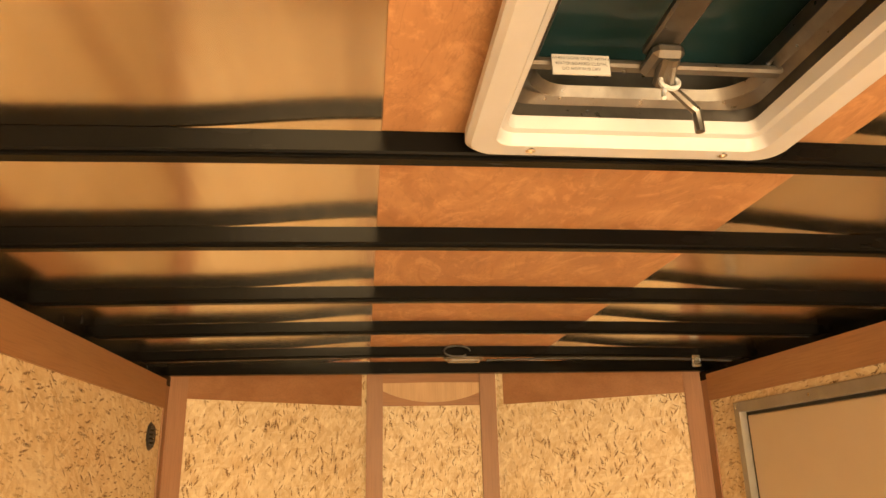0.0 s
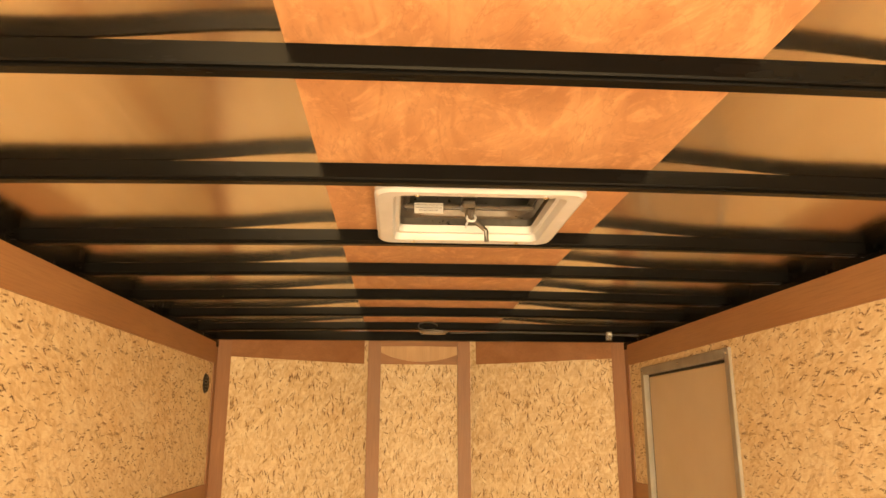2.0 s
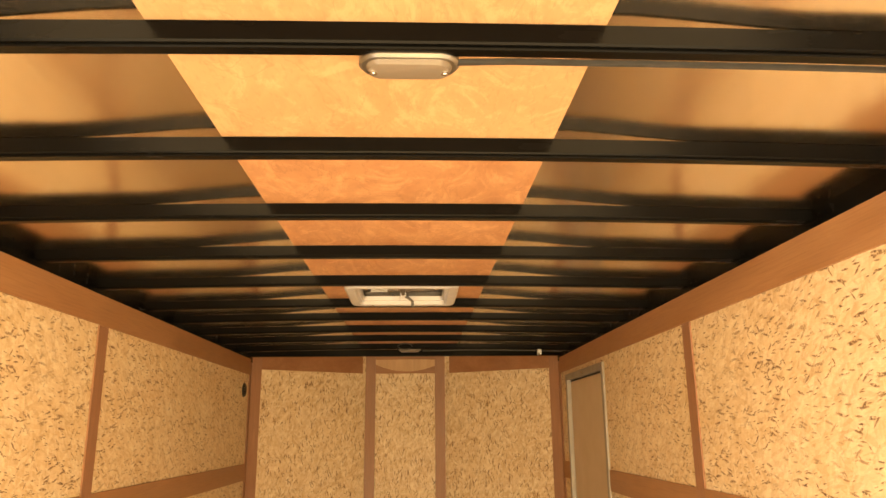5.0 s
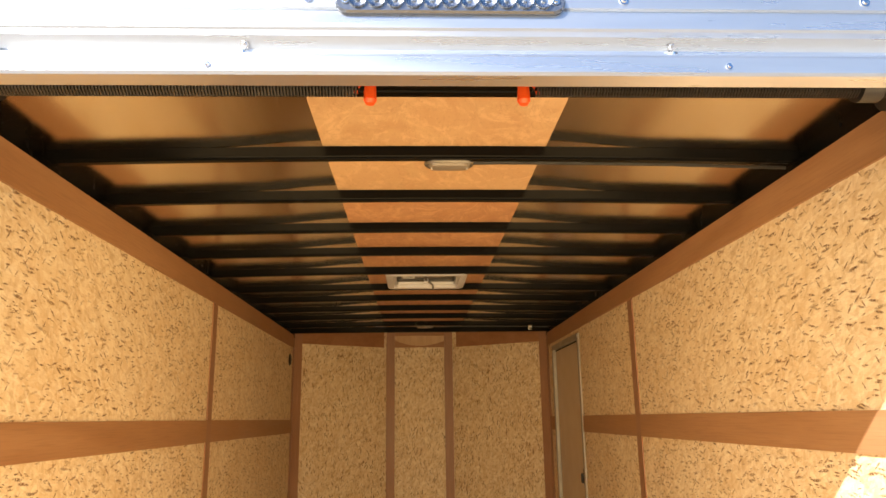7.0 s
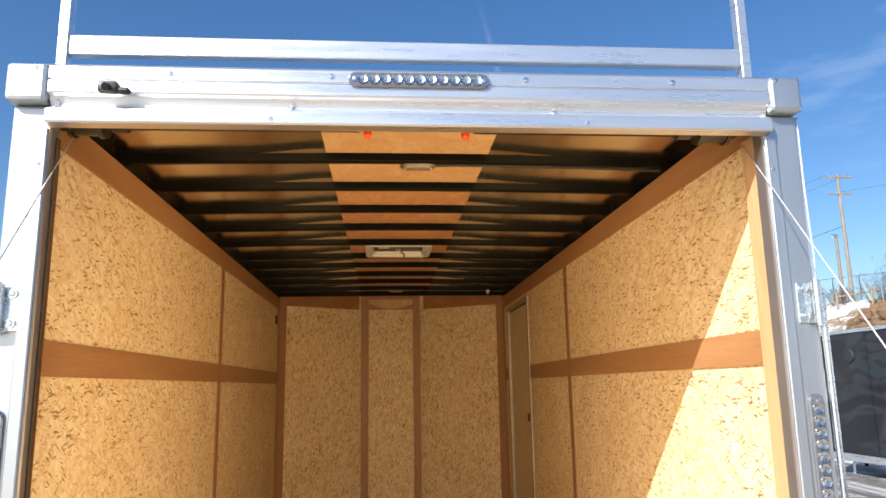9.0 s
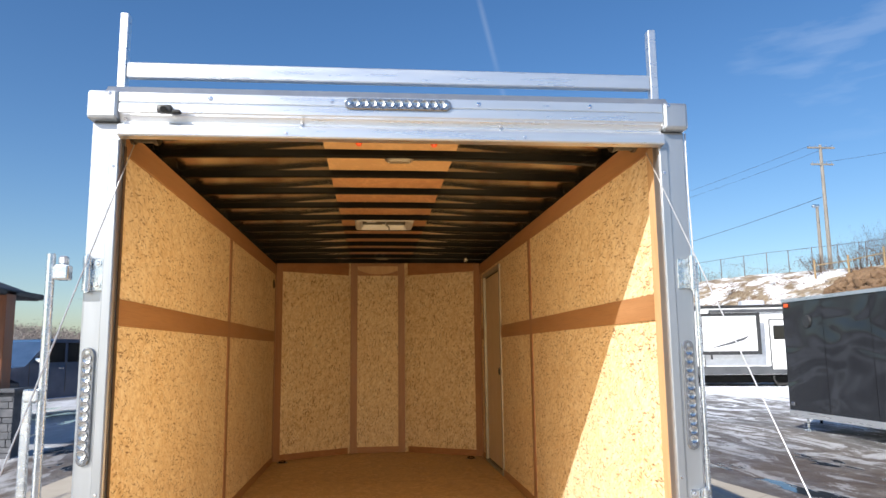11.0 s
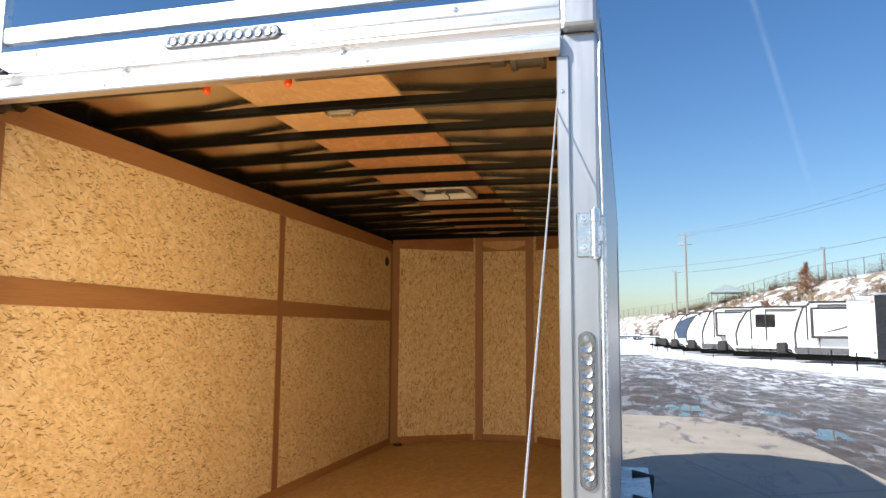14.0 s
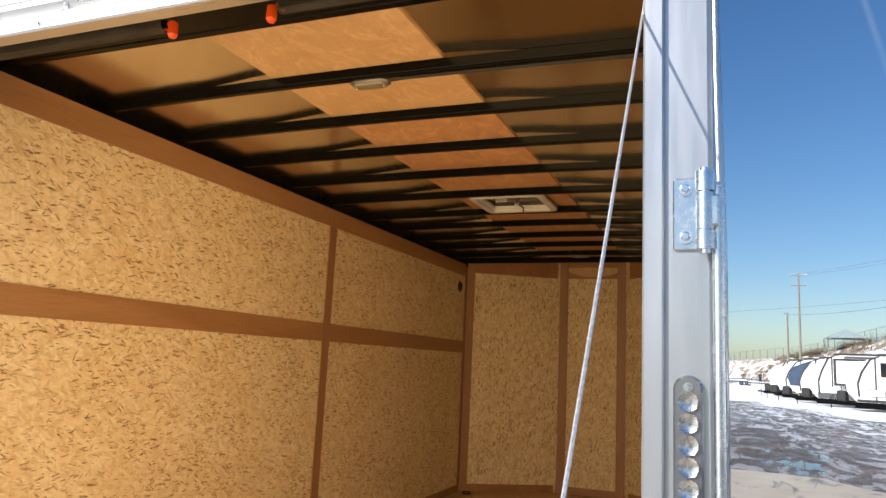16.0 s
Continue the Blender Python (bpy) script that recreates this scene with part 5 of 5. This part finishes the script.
def pickup():
    t = thing("pickup_truck", (0, 0, 0), "dark blue pickup truck with chrome mirrors parked beyond the post", "pickup truck")
    side = [(0.0, 0.55), (0.05, 1.05), (0.25, 1.18), (1.5, 1.28), (2.15, 1.86), (2.5, 1.93), (3.6, 1.93), (3.95, 1.32), (5.7, 1.32), (5.75, 0.6), (5.2, 0.5), (5.05, 0.9), (4.75, 1.0), (4.35, 1.0), (4.1, 0.9), (3.95, 0.5), (1.5, 0.5), (1.35, 0.9), (1.1, 1.0), (0.75, 1.0), (0.5, 0.88), (0.4, 0.5)]
    part("body", prism(bmesh.new(), [(x, 0, z) for x, z in side], (0, 1.95, 0)), TRUCK_BLUE, t)
    for a, b in ((1.75, 2.75), (2.85, 3.65)):
        z1 = 1.84
        x0 = a + (0.42 if a < 2 else 0.0)
        bm = prism(bmesh.new(), [(a, -0.01, 1.36), (b, -0.01, 1.36), (b - (0.18 if b > 3 else 0), -0.01, z1), (x0, -0.01, z1)], (0, 0.01, 0))
        part("window", bm, DARK_GLASS, t)
    for x in (1.62, 2.8, 3.78):
        part("door_gap", B(x, x + 0.012, -0.008, 0, 0.62, 1.33), RUBBER, t)
    m = part("mirror", B(1.72, 1.95, -0.28, -0.03, 1.32, 1.48, bevel=0.04, seg=2), CHROME, t, "chrome mirror shell", smooth=True)
    for x in (2.55, 3.6):
        part("door_handle", B(x, x + 0.16, -0.035, -0.001, 1.20, 1.24, bevel=0.01), CHROME, t)
    part("running_board", B(1.55, 3.9, -0.08, 0.0, 0.42, 0.5, bevel=0.01), CHROME, t)
    for x in (0.95, 4.55):
        wheel(t, x, 0.1, 0.42, 0.42, 0.26)
    part("bumper", B(-0.1, 0.02, 0.0, 1.95, 0.45, 0.75, bevel=0.03), CHROME, t)
    return t


put(pickup(), -8.6, 13.8, 72)

# ---- porch beside the yard ----
porch = thing("porch", (-6.9, 9.3, GROUND), "timber porch post on a stone pier under a dark eave", "building")
bm = prism(bmesh.new(), [(-6.75, 8.9, 2.02), (-5.84, 8.9, 1.99), (-5.84, 8.9, 2.08), (-6.75, 8.9, 2.42), (-12, 8.9, 4.3), (-12, 8.9, 2.1)], (0, 1.6, 0))
# front edge stretched forward beyond the eave, added to shade the post
bmesh.ops.translate(bm, verts=[v for v in bm.verts if v.co.y < 9], vec=(0, -0.8, 0))
part("eave", bm, ROOFING, porch, "dark metal eave")
part("gutter", B(-5.86, -5.74, 8.10, 10.48, 2.0, 2.1, bevel=0.02), ROOFING, porch)
part("post", B(-6.28, -5.74, 9.2, 9.5, 0.55, 2.08, bevel=0.01), CEDAR, porch)
part("brace", B(-7.5, -6.1, 9.25, 9.4, 1.75, 2.02), CEDAR, porch)
pier = part("pier", B(-6.1, -5.5, 9.12, 9.6, GROUND, 0.50), STONE, porch, "grey stacked stone pier")
rs = random.Random(4)
z = GROUND
while z < 0.48:
    h = rs.uniform(0.07, 0.13)
    x = -6.14
    while x < -5.48:
        w = min(rs.uniform(0.12, 0.26), -5.46 - x)
        part("stone", B(x, x + w - 0.008, 9.08 + rs.uniform(-0.012, 0.012), 9.13, z, min(z + h, 0.5) - 0.008, bevel=0.006), STONE, pier)
        x += w
    z += h
part("cap", B(-6.16, -5.44, 9.02, 9.66, 0.50, 0.56, bevel=0.01), STONE, porch)
solid("rubbish_bin", B(-6.75, -6.3, 11.0, 11.5, GROUND + 0.02, 0.35, bevel=0.04), RUBBER, "black plastic bin standing beside the stone pier", "bin")


# ---- poles, fence, wires, bank plants ----
def utility_pole(x, y, top, arms=2, label="", lean=0.0):
    z = land_height(x, y) - 0.3
    t = thing("utility_pole", (x, y, z), label, "utility pole", "utility poles")
    part("pole", rod(bmesh.new(), (x, y, z), (x + lean, y, top), 0.19, 10, 0.13), POLE_WOOD, t, smooth=True)
    for k in range(arms):
        zz = top - 0.35 - 1.5 * k
        a = part("cross_arm", B(x - 1.25 + 0.2 * k, x + 1.25 - 0.2 * k, y - 0.14, y - 0.02, zz, zz + 0.14), POLE_WOOD, t)
        for s in (-1.05, -0.5, 0.5, 1.05):
            part("insulator", rod(bmesh.new(), (x + s * (1 - 0.15 * k), y - 0.08, zz + 0.14), (x + s * (1 - 0.15 * k), y - 0.08, zz + 0.36), 0.055, 8, 0.03), ZINC, a)
    if not arms:
        part("lamp_head", B(x - 0.5, x + 0.15, y - 0.2, y + 0.1, top - 0.25, top, bevel=0.05), ZINC, t)
    return t


utility_pole(39.1, 54.8, 18.6, 2, "tall utility pole with two cross arms behind the fence")
utility_pole(40.45, 58.0, 13.9, 0, "short weathered pole with a small lamp head")
utility_pole(26.4, 58.2, 19.2, 0, "bare tall pole with a small lamp head on the bank", -0.4)
utility_pole(10.5, 116.5, 16.5, 2, "far utility pole with two cross arms above the tents")
utility_pole(9.1, 120.0, 10.9, 0, "far short leaning pole with a lamp head")
utility_pole(26.3, 100.0, 12.1, 0, "far pole with a bracket on the bank")


def wire(a, b, sag, r):
    bm = bmesh.new()
    a, b = Vector(a), Vector(b)
    sweep(bm, [a.lerp(b, k / 16) - Vector((0, 0, 4 * sag * (k / 16) * (1 - k / 16))) for k in range(17)], r, 5)
    solid("overhead_wire", bm, BLACK_PLASTIC, "thin dark overhead wire between poles", "overhead wire", "overhead wires")


for dx in (-1.0, 1.0):
    wire((10.5 + dx, 116.5, 16.4), (39.1 + dx, 54.8, 18.5), 1.6, 0.012)
wire((39.1, 54.8, 17.0), (60, 20, 18), 1.0, 0.012)
wire((26.3, 100, 11.9), (39.1, 54.8, 14.0), 0.8, 0.022)
wire((9.1, 120, 10.6), (26.3, 100, 11.9), 0.6, 0.02)
wire((26.3, 100, 12.0), (-60, 150, 12.5), 2.0, 0.018)


def fence():
    f = thing("fence", (20.0, 94.0, 6.0), "grey chain link fence along the top of the snowy bank", "fence")
    pts, y = [], 30.0
    while y < 185:
        x = lane(y, CREST) + 0.3
        pts.append((x, y, land_height(x, y) - 0.05))
        y += 2.6 if y < 90 else 4.0
    for p in pts:
        part("post", rod(bmesh.new(), p, (p[0], p[1], p[2] + 1.95), 0.045, 6), FENCE_WIRE, f)
    bm = bmesh.new()
    for p, q in zip(pts, pts[1:]):
        rod(bm, (p[0], p[1], p[2] + 1.9), (q[0], q[1], q[2] + 1.9), 0.025, 5)
    part("top_rail", bm, FENCE_WIRE, f)
    bm = bmesh.new()
    for p, q in zip(pts, pts[1:]):
        p, q = Vector(p), Vector(q)
        n = max(int((q - p).length / 0.45), 1)
        for k in range(n):
            a, b = p.lerp(q, k / n), p.lerp(q, (k + 1) / n)
            for u, v in ((0.1, 1.85), (1.85, 0.1)):
                rod(bm, a + Vector((0, 0, u)), b + Vector((0, 0, v)), 0.003, 3, caps=False)
    part("mesh", bm, FENCE_WIRE, f, "chain link mesh", kind="stuff")


fence()


def leaf_cloud(bm, rnd, centre, size, count, leaf):
    for _ in range(count):
        d = Vector((rnd.gauss(0, 1), rnd.gauss(0, 1), rnd.gauss(0, 0.8)))
        p = Vector(centre) + Vector((d.x * size[0], d.y * size[1], d.z * size[2])) * 0.5
        a = Vector((rnd.uniform(-1, 1), rnd.uniform(-1, 1), rnd.uniform(-1, 1))).normalized() * leaf
        b = a.cross(Vector((rnd.uniform(-1, 1), rnd.uniform(-1, 1), 0.3))).normalized() * leaf * 0.6
        bm.faces.new([bm.verts.new(p + q) for q in (-a, b, a, -b)])


def rust_tree(x, y, h, seed):
    z = land_height(x, y) - 0.1
    rnd = random.Random(seed)
    t = thing("tree", (x, y, z), "small tree with rust brown leaves on the snowy bank", "tree", "bank trees")
    bm = rod(bmesh.new(), (x, y, z), (x, y, z + h * 0.9), 0.09, 8, 0.02)
    for k in range(16):
        a, zz = rnd.uniform(0, 6.28), z + h * rnd.uniform(0.2, 0.85)
        l = h * 0.28 * (1.1 - (zz - z) / h)
        rod(bm, (x, y, zz), (x + l * math.cos(a), y + l * math.sin(a), zz + l * 0.5), 0.03, 5, 0.008)
    part("trunk", bm, BARK, t)
    bm = bmesh.new()
    for k in range(26):
        s = k / 26
        zz = z + h * (0.15 + 0.85 * s)
        r = h * 0.36 * (1.12 - s)
        a = rnd.uniform(0, 6.28)
        leaf_cloud(bm, rnd, (x + r * 0.6 * math.cos(a), y + r * 0.6 * math.sin(a), zz), (r * 0.8, r * 0.8, h * 0.10), 75, 0.085)
    part("crown", bm, RUST_LEAF, t)


rust_tree(20.6, 85.0, 3.4, 1)
rust_tree(17.0, 88.0, 1.8, 2)


def bush(x, y, w, h, seed):
    z = land_height(x, y) - 0.1
    rnd = random.Random(seed)
    t = thing("bush", (x, y, z), "leafless reddish brown bush on the snowy bank", "bush", "bank bushes")
    bm, tw = bmesh.new(), bmesh.new()
    for k in range(90):
        a, s = rnd.uniform(0, 6.28), rnd.random() ** 0.5
        foot = Vector((x + 0.3 * w * s * math.cos(a), y + 0.3 * w * s * math.sin(a), z))
        tip = foot + Vector((0.35 * w * math.cos(a) * s, 0.35 * w * math.sin(a) * s, h * rnd.uniform(0.55, 1.0)))
        side = Vector((0.02, 0.012, 0))
        bm.faces.new([bm.verts.new(q) for q in (foot - side, foot + side, tip)])
        for j in range(9):
            p = foot.lerp(tip, rnd.uniform(0.3, 1.0))
            q = p + Vector((rnd.uniform(-0.3, 0.3), rnd.uniform(-0.3, 0.3), rnd.uniform(0.05, 0.4)))
            tw.faces.new([tw.verts.new(v) for v in (p - side * 0.6, p + side * 0.6, q)])
    part("stems", bm, BARK, t)
    part("twigs", tw, BARK, t)


for k, (bx, by, bw, bh) in enumerate(((22.2, 70.0, 2.6, 1.9), (23.4, 68.4, 2.8, 2.0), (24.4, 66.5, 2.4, 1.7), (19.3, 84.0, 2.6, 1.5), (33.6, 43.6, 3.2, 2.6), (34.6, 42.2, 3.4, 3.0), (34.2, 40.2, 3.2, 2.4), (33.0, 47.0, 2.4, 1.4))):
    bush(bx, by, bw, bh, 31 + k)


def snow_fence():
    f = thing("snow_fence", (32.2, 44.5, 5.8), "pale wooden post and rail fence on the snowy bank", "fence")
    pts = [(31.9, 46.1), (32.55, 43.3), (33.1, 40.5), (33.6, 37.8)]
    tops = []
    for x, y in pts:
        z = land_height(x, y)
        part("post", rod(bmesh.new(), (x, y, z - 0.2), (x, y, z + 1.35), 0.07, 8), DRY_GRASS, f)
        tops.append(Vector((x, y, z + 0.95)))
    for a, b in zip(tops, tops[1:]):
        part("rail", rod(bmesh.new(), a, b, 0.04, 6), DRY_GRASS, f)


snow_fence()


def earth_heap():
    rnd = random.Random(5)
    cx, cy = 30.6, 39.6
    bm = bmesh.new()
    for k in range(150):
        a, s = rnd.uniform(0, 6.28), rnd.random() ** 0.6
        x, y = cx + 1.6 * s * math.cos(a), cy + 2.6 * s * math.sin(a)
        z = land_height(x, y) + 0.75 * (1 - s * s)
        m = Matrix.LocRotScale((x, y, z - 0.1), Euler([rnd.uniform(0, 3) for _ in range(3)]), Vector([rnd.uniform(0.2, 0.5) for _ in range(3)]))
        bmesh.ops.create_icosphere(bm, subdivisions=1, radius=1.0, matrix=m)
    solid("earth_heap", bm, EARTH, "heap of brown earth on the snowy bank", "earth heap")


earth_heap()


def flatbed(x, y, turn, length):
    t = thing("flatbed_trailer", (0, 0, 0), "low black flatbed trailer under snow with an upright ramp gate", "utility trailer", "flatbed trailers")
    part("deck", B(0, length, -1.0, 1.0, 0.55, 0.68), BLACK_PLASTIC, t)
    part("snow_layer", B(0.15, length - 0.15, -0.92, 0.92, 0.681, 0.78, bevel=0.03), SNOW, t, "white snow lying on the deck")
    for s in (-1.0, 0.96):
        part("side_rail", B(0, length, s, s + 0.04, 0.98, 1.04), BLACK_PLASTIC, t)
    for k in range(5):
        for s in (-1.0, 0.96):
            u = length * k / 4
            part("stake", B(u - 0.02, u + 0.02, s, s + 0.04, 0.68, 0.98), BLACK_PLASTIC, t)
    g = part("gate", B(length, length + 0.05, -1.0, 1.0, 0.60, 0.68), BLACK_PLASTIC, t)
    for k in range(9):
        part("gate_bar", B(length, length + 0.04, -1.0 + 0.245 * k, -0.96 + 0.245 * k, 0.68, 1.9), BLACK_PLASTIC, g)
    part("gate_top", B(length, length + 0.05, -1.0, 1.0, 1.9, 1.96), BLACK_PLASTIC, g)
    for k in (0, 0.8):
        wheel(t, length * 0.55 + k, -1.1, 0.33, 0.33, 0.2)
        wheel(t, length * 0.55 + k, 1.1, 0.33, 0.33, 0.2)
    t.location = (x, y, land_height(x, y))
    t.rotation_euler = (0, 0, radians(turn))


flatbed(-0.5, 128.0, 10, 6.0)
flatbed(3.2, 112.0, 4, 6.0)
flatbed(-2.5, 146.0, 20, 6.0)
flatbed(8.3, 104.0, 25, 5.5)


def brush():
    rnd = random.Random(9)
    bm, bg = bmesh.new(), bmesh.new()
    for k in range(900):
        y = 25 + 120 * rnd.random() ** 1.3
        s = rnd.uniform(0.15, 1.08)
        x = lane(y, TOE) + s * (lane(y, CREST) - lane(y, TOE))
        z = land_height(x, y)
        target = bm if rnd.random() < 0.45 else bg
        h = rnd.uniform(0.5, 1.5)
        for j in range(16):
            a, l = rnd.uniform(0, 6.28), rnd.uniform(0.2, 0.7) * h
            b = Vector((x + rnd.uniform(-0.5, 0.5), y + rnd.uniform(-0.6, 0.6), z - 0.05))
            tip = b + Vector((math.cos(a) * l, math.sin(a) * l, h * rnd.uniform(0.5, 1)))
            w = Vector((0.02, 0.03, 0))
            target.faces.new([target.verts.new(q) for q in (b - w, b + w, tip)])
            if target is bm:
                leaf_cloud(bm, rnd, tip, (0.3, 0.3, 0.3), 3, 0.05)
    part("brush", bm, BARK, None, "leafless brown bushes on the snowy bank", kind="stuff")
    part("dry_grass", bg, DRY_GRASS, None, "tufts of dry straw grass on the snowy bank", kind="stuff")


brush()


def far_trees():
    rnd = random.Random(21)
    bm = bmesh.new()
    for k in range(900):
        x, y = -rnd.uniform(60, 200), rnd.uniform(90, 260)
        z = land_height(x, y)
        h = rnd.uniform(3, 6.5)
        rod(bm, (x, y, z - 0.3), (x, y, z + h * 0.7), 0.12, 4, 0.03, False)
        leaf_cloud(bm, rnd, (x, y, z + h * 0.62), (h * 0.34, h * 0.34, h * 0.34), 60, 0.2)
    part("far_woods", bm, HAZED_TWIGS, None, "bare brown woods on the far hillside", kind="stuff")


far_trees()


def canopy(x, y, w, h):
    z = land_height(x, y) - 0.1
    t = thing("canopy_tent", (x, y, z), "peaked teal canopy tent beyond the fence", "tent", "canopy tents")
    bm = bmesh.new()
    top = bm.verts.new((x, y, z + h))
    ring = [bm.verts.new((x + sx * w, y + sy * w, z + h * 0.55)) for sx, sy in ((-1, -1), (1, -1), (1, 1), (-1, 1))]
    low = [bm.verts.new((x + sx * w, y + sy * w, z + h * 0.5)) for sx, sy in ((-1, -1), (1, -1), (1, 1), (-1, 1))]
    for k in range(4):
        bm.faces.new((ring[k], ring[(k + 1) % 4], top))
        bm.faces.new((low[k], low[(k + 1) % 4], ring[(k + 1) % 4], ring[k]))
    part("roof", bm, CANVAS, t)
    for sx, sy in ((-1, -1), (1, -1), (1, 1), (-1, 1)):
        part("leg", rod(bmesh.new(), (x + sx * w, y + sy * w, z), (x + sx * w, y + sy * w, z + h * 0.52), 0.08, 6), FENCE_WIRE, t)


canopy(15.9, 113.0, 2.4, 2.8)
